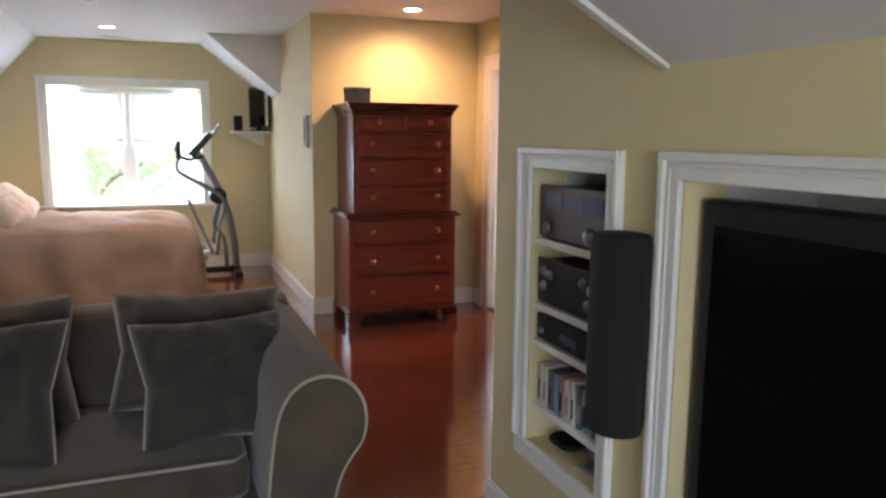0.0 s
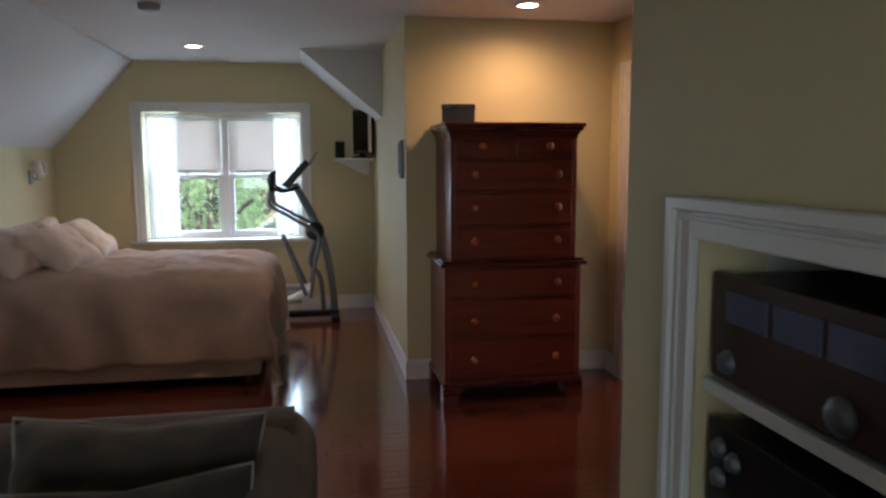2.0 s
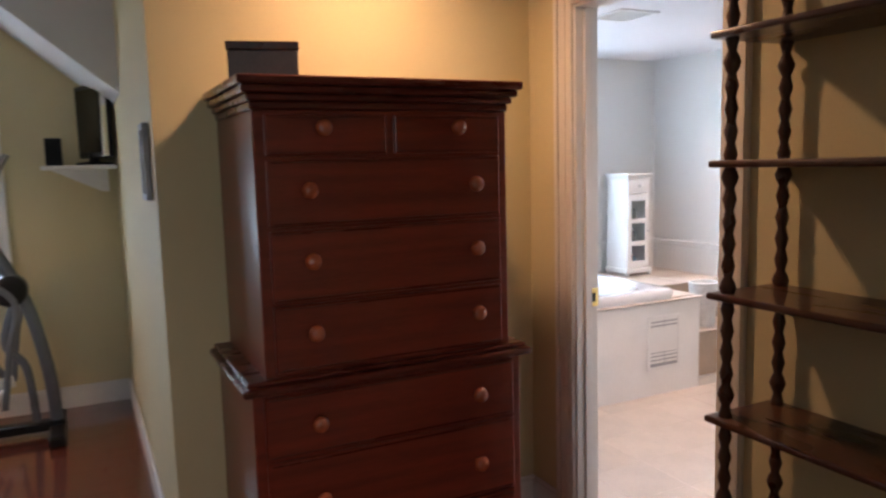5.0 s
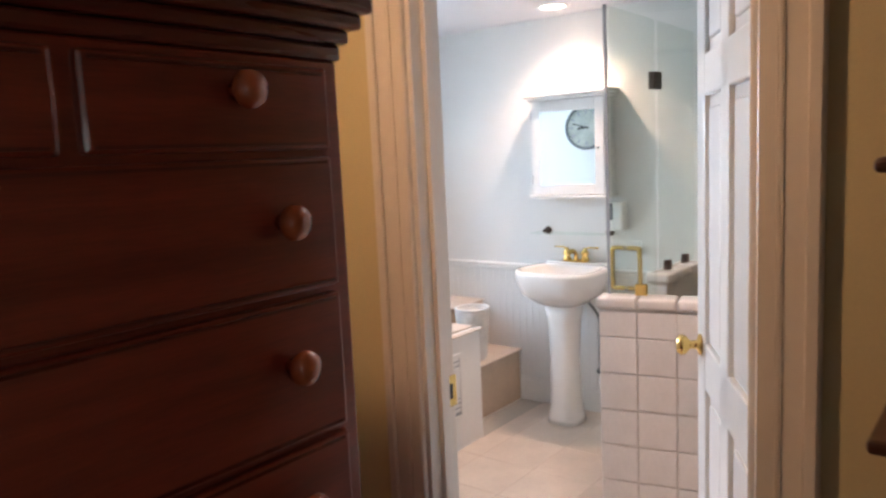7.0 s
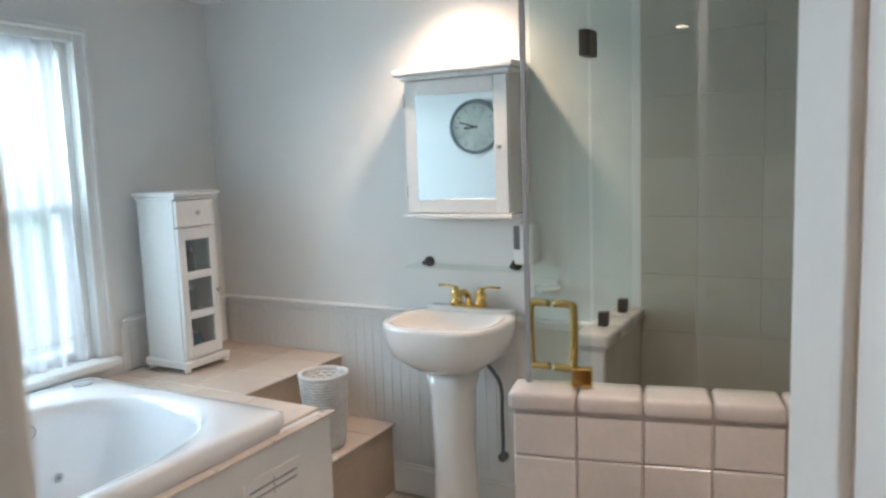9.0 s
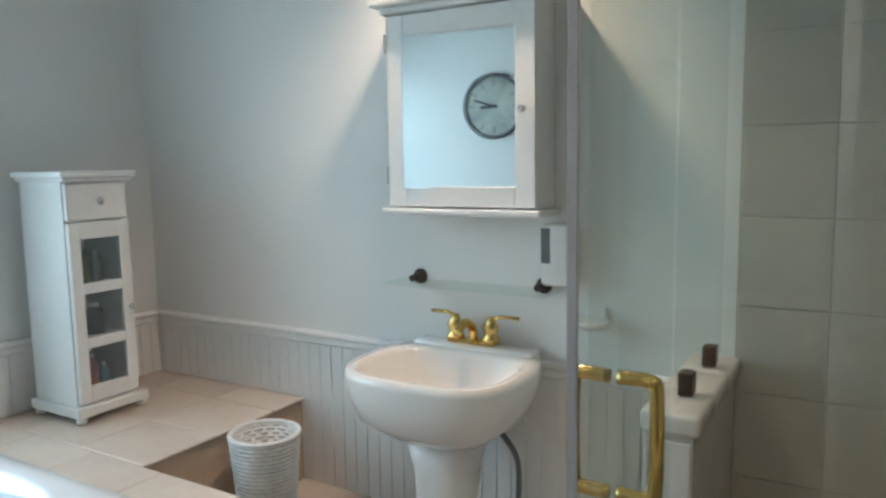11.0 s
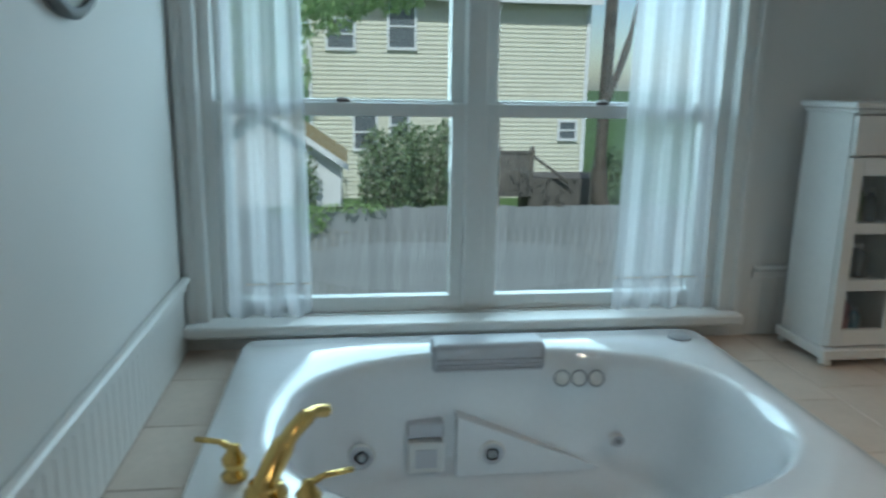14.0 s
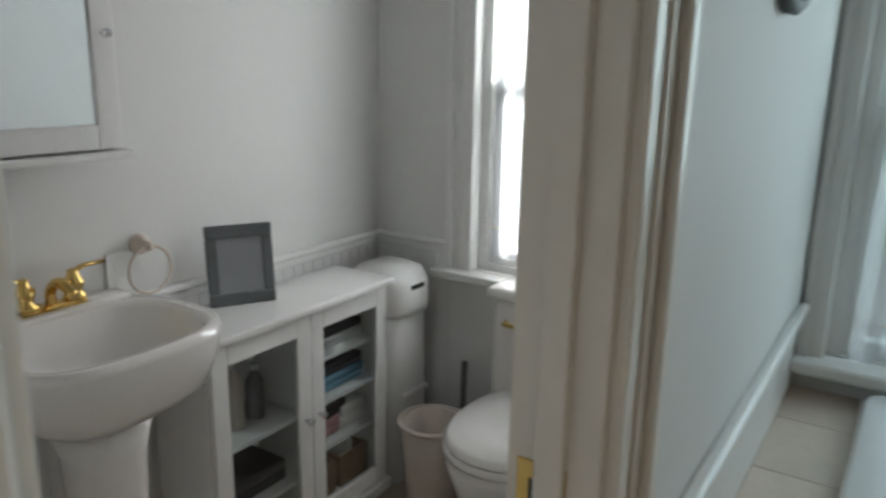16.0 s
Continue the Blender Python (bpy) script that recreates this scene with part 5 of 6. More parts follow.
def clock():
    c = thing("wall_clock", XD1 + 0.001, 8.08, 1.67, "round aged metal wall clock with dark hands", "clock")
    m = pose(0, 0, 0, 0, 90)
    part("face", lathe([(0.165, 0), (0.165, 0.012), (0, 0.012)], 48, m=m), "clockface", c)
    part("rim", lathe([(0.165, 0.0), (0.182, 0.0), (0.186, 0.015), (0.178, 0.024), (0.165, 0.022)], 48, m=m, caps=False), "greybox", c, smooth=True)
    for k in range(12):
        a = radians(30 * k)
        b = box(0.0125, 0.0145, -0.007, 0.007, 0.115, 0.152)
        bmesh.ops.rotate(b, verts=b.verts, matrix=Matrix.Rotation(a, 3, "X"))
        part("hour_mark", b, "greyplastic", c)
    for ang, ln, wd in ((-95, 0.08, 0.007), (-72, 0.12, 0.005)):
        b = box(0.015, 0.017, -wd, wd, -0.02, ln, 0.001)
        bmesh.ops.rotate(b, verts=b.verts, matrix=Matrix.Rotation(radians(ang), 3, "X"))
        part("pointer", b, "ink", c)


clock()


def panel_door():
    """An open six-panel door on its hinges."""
    d = thing("panel_door", 4.075, EN0 + 0.018, 0, "open white six-panel door with a brass knob", "door", rz=28)
    L, T, H = 0.685, 0.035, 2.015
    stile, cols = 0.105, ((0.105, 0.30), (0.385, 0.58))
    rails = ((0.012, 0.20), (0.86, 0.98), (1.60, 1.70), (1.90, H))
    rows = [(0, 0.105, -T, 0, 0.012, H), (0.58, L, -T, 0, 0.012, H), (0.30, 0.385, -T, 0, 0.20, 1.90)]
    for a, b in rails:
        rows.append((0.105, 0.58, -T, 0, a, b))
    part("frame", boxes(rows, 0.004), "trim", d)
    for x0, x1 in cols:
        for z0, z1 in ((0.20, 0.86), (0.98, 1.60), (1.70, 1.90)):
            part("panel", boxes([(x0, x1, -T + 0.012, -0.012, z0, z1), (x0 + 0.03, x1 - 0.03, -T + 0.005, -0.005, z0 + 0.03, z1 - 0.03)], 0.005), "trim", d)
    for s in (-1, 1):
        y = 0 if s > 0 else -T
        k = part("door_knob", lathe([(0.028, 0), (0.028, 0.006), (0.012, 0.012), (0.011, 0.028), (0.025, 0.040), (0.028, 0.052), (0.020, 0.062), (0, 0.064)], 24, m=pose(L - 0.055, y, 0.965, -90 * s)), "brass", d, "round polished brass knob", smooth=True)
    for z in (0.25, 1.0, 1.78):
        part("hinge", boxes([(-0.006, 0.003, -T - 0.001, 0.001, z - 0.045, z + 0.045)], 0.002), "brass", d, "brass butt hinge")
    return d


panel_door()

# shower: glass, clips, door, handle
fx = thing("shower_glass_panel", 0, 0, 0, "fixed clear glass panel standing on the tiled half wall", "shower glass")
fx.matrix_world = ANGLE @ Matrix.Translation((0.05, 0, HW + 0.004))
g = part("glass_plate", box(-0.004, 0.004, -1.60, -0.05, 0.004, 1.16, 0.001), "showerglass", fx)
for y in (-0.16, -1.2):
    part("clip", boxes([(-0.014, 0.014, y - 0.024, y + 0.024, 0.0, 0.045)], 0.003), "brass", fx, "square brass glass clip")
dr = thing("shower_door", 5.47, 6.825, 0.115, "frameless glass shower door with a brass pull handle", "shower door")
g = part("glass_plate", box(0, 0.485, -0.004, 0.004, 0, 1.92, 0.001), "showerglass", dr)
part("edge_strip", box(-0.008, -0.001, -0.006, 0.006, 0, 1.92), "greyplastic", dr)
for s in (-1, 1):
    pts = [(0.16, s * 0.006, 0.78), (0.16, s * 0.05, 0.78), (0.16, s * 0.06, 0.80), (0.16, s * 0.06, 0.93), (0.16, s * 0.05, 0.95), (0.16, s * 0.006, 0.95)]
    part("pull_handle", tube(smooth_path(pts, 4), 0.0105, 12), "brass", dr, "polished brass pull handle", smooth=True)
for z in (0.25, 1.62):
    part("hinge", boxes([(0.455, 0.535, -0.016, 0.016, z, z + 0.075)], 0.003), "bronze", dr, "square metal glass hinge")
fx2 = thing("shower_glass_panel", 6.0, 6.825, HW + 0.004, "fixed clear glass panel on the low shower wall", "shower glass")
part("glass_plate", box(0.0, 0.445, -0.004, 0.004, 0.004, 1.13, 0.001), "showerglass", fx2)
for x in (0.10, 0.33):
    part("clip", boxes([(x - 0.02, x + 0.02, -0.014, 0.014, 0, 0.045)], 0.003), "bronze", fx2, "square metal glass clip")

# ---- toilet room things ----
def toilet():
    t = thing("toilet", 3.46, 8.50, 0, "white porcelain toilet with the lid closed", "toilet")
    t.scale = (1, 1, 1.07)
    part("bowl", loft([superloop(0, cy, a, b, z, 40, e) for cy, a, b, z, e in ((0.02, 0.11, 0.20, 0.0, 3), (0.02, 0.105, 0.19, 0.05, 3), (0.0, 0.10, 0.17, 0.15, 2.6), (-0.04, 0.15, 0.21, 0.27, 2.3), (-0.05, 0.18, 0.235, 0.36, 2.2), (-0.05, 0.178, 0.232, 0.385, 2.2))], True), "porcelain", t, smooth=True)
    part("seat", loft([superloop(0, -0.05, 0.185, 0.238, 0.388, 40, 2.2), superloop(0, -0.05, 0.188, 0.241, 0.398, 40, 2.2), superloop(0, -0.05, 0.184, 0.237, 0.408, 40, 2.2)], True), "porcelain", t, smooth=True)
    part("lid", loft([superloop(0, -0.05, 0.182, 0.236, 0.412, 40, 2.2), superloop(0, -0.05, 0.186, 0.240, 0.420, 40, 2.2), superloop(0, -0.05, 0.17, 0.22, 0.436, 40, 2.2), superloop(0, -0.05, 0.09, 0.12, 0.442, 40, 2.2)], True), "porcelain", t, smooth=True)
    part("tank", box(-0.21, 0.21, 0.15, 0.32, 0.38, 0.68, 0.025, 3), "porcelain", t, smooth=True)
    part("tank_lid", box(-0.225, 0.225, 0.135, 0.325, 0.682, 0.715, 0.012, 3), "porcelain", t, smooth=True)
    part("flush_lever", tube([(-0.16, 0.15, 0.62), (-0.16, 0.13, 0.62), (-0.09, 0.125, 0.615)], 0.007, 8), "brass", t)


toilet()


def low_cabinet():
    c = thing("glass_door_cabinet", 2.685, 8.215, 0, "low white cabinet with two glass doors full of towels", "cabinet")
    D, W, H = 0.235, 0.345, 0.735
    part("carcass", boxes([(0, 0.01, -W, W, 0.06, H), (0.01, D - 0.02, -W, -W + 0.016, 0.06, H), (0.01, D - 0.02, W - 0.016, W, 0.06, H), (0.01, D - 0.02, -W + 0.016, W - 0.016, 0.06, 0.078), (0.01, D - 0.03, -0.008, 0.008, 0.078, H)], 0.001), "trim", c)
    part("plinth", boxes([(0, D + 0.012, -W - 0.012, W + 0.012, 0.02, 0.06)], 0.006), "trim", c)
    part("top", box(-0.001, D + 0.02, -W - 0.02, W + 0.02, H, H + 0.022, 0.006), "trim", c)
    for x in (0.03, D - 0.02):
        for y in (-W + 0.03, W - 0.03):
            part("foot", lathe([(0.014, 0), (0.02, 0.01), (0.016, 0.02)], 12, m=Matrix.Translation((x, y, 0))), "trim", c)
    for z in (0.27, 0.42, 0.56):
        part("shelf", box(0.01, D - 0.03, 0.008, W - 0.016, z - 0.006, z + 0.006), "trim", c)
    for z in (0.22, 0.42):
        part("shelf", box(0.01, D - 0.03, -W + 0.016, -0.008, z - 0.006, z + 0.006), "trim", c)
    for a, b, s in ((-W + 0.002, -0.002, 1), (0.002, W - 0.002, -1)):
        d = part("door", boxes([(D - 0.018, D, a, a + 0.05, 0.065, H - 0.004), (D - 0.018, D, b - 0.05, b, 0.065, H - 0.004), (D - 0.018, D, a + 0.05, b - 0.05, 0.065, 0.12), (D - 0.018, D, a + 0.05, b - 0.05, H - 0.06, H - 0.004)], 0.003), "trim", c)
        part("pane", box(D - 0.011, D - 0.008, a + 0.05, b - 0.05, 0.12, H - 0.06), "lowglass", d)
        part("knob", lathe([(0.005, 0), (0.005, 0.012), (0.012, 0.017), (0.010, 0.024), (0, 0.026)], 14, m=pose(D, (b - 0.025) if s > 0 else (a + 0.025), 0.42, 0, 90)), "chrome", d, smooth=True)


low_cabinet()
CX, CY = 2.685, 8.215
for i, (y, z, w, h, mt) in enumerate(((0.17, 0.567, 0.27, 0.035, "whitecloth"), (0.17, 0.602, 0.26, 0.03, "darkcloth"), (0.17, 0.427, 0.28, 0.05, "bluecloth"), (0.17, 0.478, 0.26, 0.04, "darkcloth"), (0.12, 0.277, 0.14, 0.06, "pinkcloth"), (0.25, 0.277, 0.13, 0.08, "whitecloth"), (0.14, 0.337, 0.16, 0.05, "darkcloth"), (-0.18, 0.227, 0.26, 0.07, "darkcloth"), (-0.18, 0.079, 0.26, 0.08, "darkcloth"))):
    t = thing("folded_towel", CX + 0.10, CY + y, z, {"whitecloth": "folded white towel", "darkcloth": "folded dark towel", "bluecloth": "folded blue towel", "pinkcloth": "folded pink towel"}[mt] + " on a shelf inside the low cabinet", "towel", "towels in the low cabinet")
    part("fold", box(-0.075, 0.07, -w / 2, w / 2, 0, h * 0.48, 0.008), mt, t, smooth=True)
    part("fold", box(-0.075, 0.075, -w / 2 + 0.006, w / 2 - 0.004, h * 0.5, h, 0.008), mt, t, smooth=True)
for y in (0.09, 0.25):
    b = thing("storage_basket", CX + 0.10, CY + y, 0.079, "small brown woven storage basket in the low cabinet", "basket", "baskets in the low cabinet")
    part("basket", boxes([(-0.07, 0.075, -0.07, 0.07, 0, 0.012), (-0.07, -0.06, -0.07, 0.07, 0.012, 0.11), (0.065, 0.075, -0.07, 0.07, 0.012, 0.11), (-0.06, 0.065, -0.07, -0.06, 0.012, 0.11), (-0.06, 0.065, 0.06, 0.07, 0.012, 0.11)], 0.003), "cardboard", b)
    part("roll", lathe([(0.018, 0), (0.05, 0), (0.05, 0.10), (0.018, 0.10)], 20, m=Matrix.Translation((0, 0, 0.014))), "whitecloth", b, "white paper roll", smooth=True)
for y, r, h, mt in ((-0.26, 0.03, 0.17, "whiteplastic"), (-0.18, 0.028, 0.19, "linen"), (-0.10, 0.026, 0.16, "greybox")):
    b = thing("toiletry_bottle", CX + 0.11, CY + y, 0.427, "tall bottle on a shelf inside the low cabinet", "bottle", "bottles in the cabinet")
    part("bottle", lathe([(r * 0.9, 0), (r, 0.006), (r, h * 0.7), (r * 0.4, h * 0.85), (r * 0.4, h * 0.9)], 16), mt, b, smooth=True)
    part("cap", lathe([(r * 0.45, h * 0.9), (r * 0.45, h), (0, h)], 12), "whiteplastic", b)
f = thing("photo_frame", CX + 0.09, 8.02, 0.7575, "dark grey picture frame leaning on the low cabinet", "picture frame")
f.matrix_world = pose(CX + 0.09, 8.11, 0.7575, 0, -8, -28)
part("frame", boxes([(-0.018, 0.0, -0.09, 0.09, 0, 0.035), (-0.018, 0, -0.09, 0.09, 0.185, 0.22), (-0.018, 0, -0.09, -0.06, 0.035, 0.185), (-0.018, 0, 0.06, 0.09, 0.035, 0.185)], 0.004), "greybox", f)
part("picture", box(-0.012, -0.006, -0.06, 0.06, 0.035, 0.185), "greyplastic", f, "dim grey print")
b = thing("diaper_pail", 2.81, 8.70, 0, "tall white plastic pail with a rounded lid", "trash pail")
b.scale = (1.18, 1.18, 1.04)
part("body", loft([superloop(0, 0, a, c, z, 36, 3.4) for a, c, z in ((0.10, 0.095, 0), (0.105, 0.10, 0.02), (0.10, 0.095, 0.40), (0.098, 0.092, 0.58))], True), "whiteplastic", b, smooth=True)
part("lid", loft([superloop(0.01, 0, a, c, z, 36, 3.2) for a, c, z in ((0.102, 0.097, 0.582), (0.104, 0.098, 0.60), (0.102, 0.094, 0.68), (0.085, 0.08, 0.72), (0.05, 0.05, 0.735))], True), "whiteplastic", b, smooth=True)
part("latch", box(0.085, 0.115, -0.03, 0.03, 0.665, 0.68, 0.003), "black", b)
part("collar", box(0.095, 0.112, -0.06, 0.06, 0.30, 0.32, 0.006), "whiteplastic", b)
b = thing("waste_bin", 3.07, 8.61, 0, "pale grey round plastic waste bin", "waste bin")
part("wall", lathe([(0.0, 0.005), (0.078, 0.005), (0.076, 0), (0.082, 0.01), (0.105, 0.28), (0.100, 0.282), (0.100, 0.29), (0.090, 0.288), (0.078, 0.02)], 32), "linen", b, smooth=True)
part("rim", tube([(0.110 * math.cos(a), 0.110 * math.sin(a), 0.288) for a in (2 * math.pi * k / 32 for k in range(33))], 0.006, 8), "linen", b, smooth=True)
b = thing("toilet_brush", 3.08, 8.775, 0, "toilet brush with a dark handle in a round holder", "toilet brush")
part("holder", lathe([(0.045, 0), (0.048, 0.01), (0.042, 0.11), (0.02, 0.115), (0, 0.115)], 20), "whiteplastic", b, smooth=True)
part("stick", tube([(0, 0, 0.11), (0.004, 0, 0.44)], [0.009, 0.011], 10), "greybox", b)
r = thing("towel_ring", 2.661, 7.88, 0.955, "small brushed towel ring on the toilet room wall", "towel ring")
part("rosette", lathe([(0.028, 0), (0.026, 0.01), (0.012, 0.02), (0.012, 0.045), (0, 0.05)], 20, m=pose(0, 0, 0, 0, 90)), "linen", r, smooth=True)
part("ring", tube([(0.04, 0.06 * math.sin(a), -0.06 + 0.06 * math.cos(a)) for a in (2 * math.pi * k / 28 for k in range(29))], 0.004, 8), "linen", r, smooth=True)
o = thing("wall_outlet", 2.661, 7.82, 0.89, "white outlet plate on the toilet room wall", "outlet")
part("plate", box(0, 0.006, -0.035, 0.035, -0.055, 0.055, 0.002), "whiteplastic", o)
for z in (-0.022, 0.022):
    part("socket", box(0.006, 0.008, -0.016, 0.016, z - 0.014, z + 0.014, 0.002), "trim", o)
# ---- outside ----
GZ = -2.8
gm = bmesh.new()
bmesh.ops.create_grid(gm, x_segments=2, y_segments=2, size=600, matrix=Matrix.Translation((0, 300, GZ)))
structure("ground", gm, "grass")


def leaf_cloud(name, blobs, count, size, material, parent):
    bm = bmesh.new()
    for _ in range(count):
        cx, cy, cz, rx, ry, rz = random.choice(blobs)
        while True:
            u = Vector((random.uniform(-1, 1), random.uniform(-1, 1), random.uniform(-1, 1)))
            if u.length < 1 and u.length > random.random() * 0.8:
                break
        c = Vector((cx + u.x * rx, cy + u.y * ry, cz + u.z * rz))
        m = Matrix.Translation(c) @ Euler([random.uniform(0, 6.3) for _ in range(3)]).to_matrix().to_4x4()
        s = size * random.uniform(0.6, 1.4)
        vs = [bm.verts.new(m @ Vector(p)) for p in ((-s, 0, 0), (-0.2 * s, -0.45 * s, 0.1 * s), (s, 0, 0), (-0.2 * s, 0.45 * s, 0.1 * s))]
        bm.faces.new(vs)
    return part(name, bm, material, parent)


def tree(x, y, z0, top, blobs, label, count=2600, size=0.16, limbs=()):
    t = thing("tree", x, y, z0, label, "tree", "trees in the yards")
    part("trunk", tube(smooth_path([(0, 0, 0), (0.06, 0, 1.2), (-0.05, 0.05, 2.6), (0.1, 0, top - z0)]), [0.26] * 6 + [0.20] * 6 + [0.14] * 6 + [0.06], 10), "bark", t, smooth=True)
    for p in limbs:
        mid = Vector(p) * 0.5 + Vector((0, 0, 1.2))
        part("limb", tube(smooth_path([(0, 0, p[2] * 0.45), mid, p]), [0.09] * 6 + [0.05] * 6 + [0.02], 8), "bark", t, smooth=True)
    leaf_cloud("crown", blobs, count, size, "leaf", t)
    return t


tree(10.7, 24.0, GZ, 8.5, [(-6.6, -4.0, 5.55, 0.8, 0.8, 0.6), (-5.5, -4.0, 5.85, 0.9, 0.8, 0.5), (-6.4, -4.0, 5.8, 1.0, 0.8, 0.5), (-5.0, -4.0, 6.0, 0.8, 0.8, 0.4), (-3.6, -4, 6.15, 0.9, 0.6, 0.22), (-2.9, -4, 6.4, 0.8, 0.6, 0.2), (-6.0, -4.0, 7.0, 1.6, 1.2, 0.5), (-4.0, -4, 7.2, 1.6, 1.2, 0.6), (0.3, 0, 9, 2.5, 2.5, 1.2), (-2.0, -2, 8.0, 1.8, 1.8, 0.8), (-7.4, -3.6, 5.4, 0.5, 0.5, 0.8)], "leafy green tree with a long overhanging branch", 9000, 0.075, [(1.2, 0.5, 8.6)])
tree(0.3, 31.0, GZ, 7.0, [(0, 0, 7, 2.2, 2, 2.5), (1.6, -1.0, 5.0, 1.6, 1.4, 2.0), (-1.5, 0.5, 5.5, 1.8, 1.6, 2.2)], "tall leafy green tree beside the neighbouring house", 3600, 0.17, [(1.4, -0.8, 5.0), (-1.4, 0.4, 5.6)])
for x, y in ((-3.2, 19.0), (-0.4, 20.5), (-1.6, 24.0), (-6.5, 21.0)):
    tree(x, y, GZ, 4.0, [(0, 0, 4.6, 2.2, 1.8, 2.6), (1.0, -0.8, 3.0, 1.6, 1.4, 1.8), (-1.2, 0.3, 3.4, 1.6, 1.4, 2.0)], "leafy green tree in the back yard", 1500, 0.09, [(1.0, -0.6, 3.4), (-1.0, 0.3, 3.8)])


def bush(x, y, w, h, label, count=1500):
    b = thing("bush", x, y, GZ, label, "bush", "bushes along the fence")
    for k in range(4):
        part("stem", tube([(0, 0, 0), (w * 0.4 * math.cos(k * 1.7), w * 0.3 * math.sin(k * 1.7), h * 0.7)], 0.03, 6), "bark", b)
    leaf_cloud("foliage", [(0, 0, h * 0.5, w * 0.8, w * 0.6, h * 0.5), (w * 0.4, 0, h * 0.7, w * 0.5, w * 0.5, h * 0.35), (-w * 0.4, 0.1, h * 0.6, w * 0.5, w * 0.5, h * 0.4)], count * 3, 0.06, "bushleaf", b)


bush(5.55, 25.0, 0.9, 3.2, "dense dark green bush behind the grey fence")
bush(6.7, 25.6, 0.9, 3.2, "dense dark green bush behind the grey fence")
bush(3.5, 24.2, 0.35, 2.6, "climbing green shrub in front of the white shed", 220)
bush(12.2, 26.5, 1.0, 2.6, "dense dark green bush behind the grey fence")


def fence():
    f = thing("fence", 5.5, 19.7, GZ, "weathered grey wooden board fence across the yard", "fence")
    me = None
    for i in range(150):
        x = -11.2 + i * 0.15
        if me is None:
            ob = part("board", box(-0.0745, 0.0745, -0.010, 0.010, 0.04, 2.03, 0.003, 1), "fencewood", f)
            me = ob.data
        else:
            ob = new("board", me)
            ob.parent = f
        ob.matrix_basis = pose(x, random.uniform(-0.004, 0.004), random.uniform(-0.02, 0.02), 0, random.uniform(-0.06, 0.06), 0)
    for i in range(10):
        part("fence_post", box(-11.2 + i * 2.45, -11.1 + i * 2.45, 0.034, 0.13, 0, 2.0, 0.006, 1), "fencewood", f)
    for z in (0.4, 1.6):
        part("rail", box(-11.2, 11.2, 0.011, 0.034, z, z + 0.09), "fencewood", f)


fence()


def window_far(parent, x, y, z, w, h):
    g = part("window", boxes([(x - w / 2 - 0.09, x + w / 2 + 0.09, y - 0.06, y, z - h / 2 - 0.1, z - h / 2), (x - w / 2 - 0.09, x + w / 2 + 0.09, y - 0.06, y, z + h / 2, z + h / 2 + 0.1), (x - w / 2 - 0.09, x - w / 2, y - 0.06, y, z - h / 2, z + h / 2), (x + w / 2, x + w / 2 + 0.09, y - 0.06, y, z - h / 2, z + h / 2), (x - w / 2, x + w / 2, y - 0.05, y, z - 0.03, z + 0.03)]), "shedwall", parent)
    part("pane", box(x - w / 2, x + w / 2, y - 0.02, y - 0.005, z - h / 2, z + h / 2), "darkglass", g)


def house():
    h = thing("house", 9.0, 34.0, GZ, "two-storey house with cream horizontal siding", "house")
    X0, X1, Ht = -5.85, 4.45, 7.2
    part("wall", box(X0, X1, 0.06, 9, 0, Ht), "siding", h)
    bm = bmesh.new()
    n = int(Ht / 0.16)
    for i in range(n):
        z = i * 0.16
        vs = [bm.verts.new(p) for p in ((X0, 0.02, z), (X1, 0.02, z), (X1, 0.055, z + 0.16), (X0, 0.055, z + 0.16), (X0, 0.059, z), (X1, 0.059, z))]
        bm.faces.new((vs[0], vs[1], vs[2], vs[3]))
        bm.faces.new((vs[1], vs[0], vs[4], vs[5]))
    part("siding_board", bm, "siding", h)
    part("corner_board", boxes([(X1 - 0.12, X1 + 0.02, -0.01, 0.05, 0, Ht), (X0 - 0.02, X0 + 0.12, -0.01, 0.05, 0, Ht)]), "shedwall", h)
    part("roof", prism([(-0.5, Ht - 0.05), (4.5, Ht + 3.2), (9.5, Ht - 0.05), (9.5, Ht + 0.12), (4.5, Ht + 3.4), (-0.5, Ht + 0.12)], "x", X0 - 0.3, X1 + 0.3), "shingle", h)
    part("fascia", box(X0 - 0.3, X1 + 0.3, -0.52, -0.44, Ht - 0.12, Ht + 0.08), "shedwall", h)
    for x, z, w, hh in ((-2.52, 6.2, 0.9, 1.45), (-4.7, 5.9, 0.9, 0.95), (-3.85, 2.45, 0.75, 1.2), (3.77, 2.57, 0.6, 0.6), (-2.6, 2.7, 0.6, 0.7)):
        window_far(h, x, 0.0, z, w, hh)


house()
sd = thing("shed", 2.4, 24.6, GZ, "white painted shed with a mossy gable roof", "shed")
part("wall", prism([(-1.95, 0), (1.95, 0), (1.95, 2.27), (0, 3.58), (-1.95, 2.27)], "y", 0, 3.5), "shedwall", sd)
for k in (1, -1):
    part("roof", prism([(0, 3.74), (k * 2.10, 2.30), (k * 2.10, 2.18), (0, 3.61)], "y", -0.25, 3.8), "roof", sd)
    part("rake_board", prism([(0, 3.75), (k * 2.13, 2.29), (k * 2.13, 2.13), (0, 3.58)], "y", -0.30, -0.251), "shedwall", sd)
dk = thing("wooden_deck", 9.7, 29.0, GZ, "old grey wooden deck with a solid railing", "deck")
part("platform", box(-1.65, 0.55, 0, 2.0, 0.8, 0.95), "oldwood", dk)
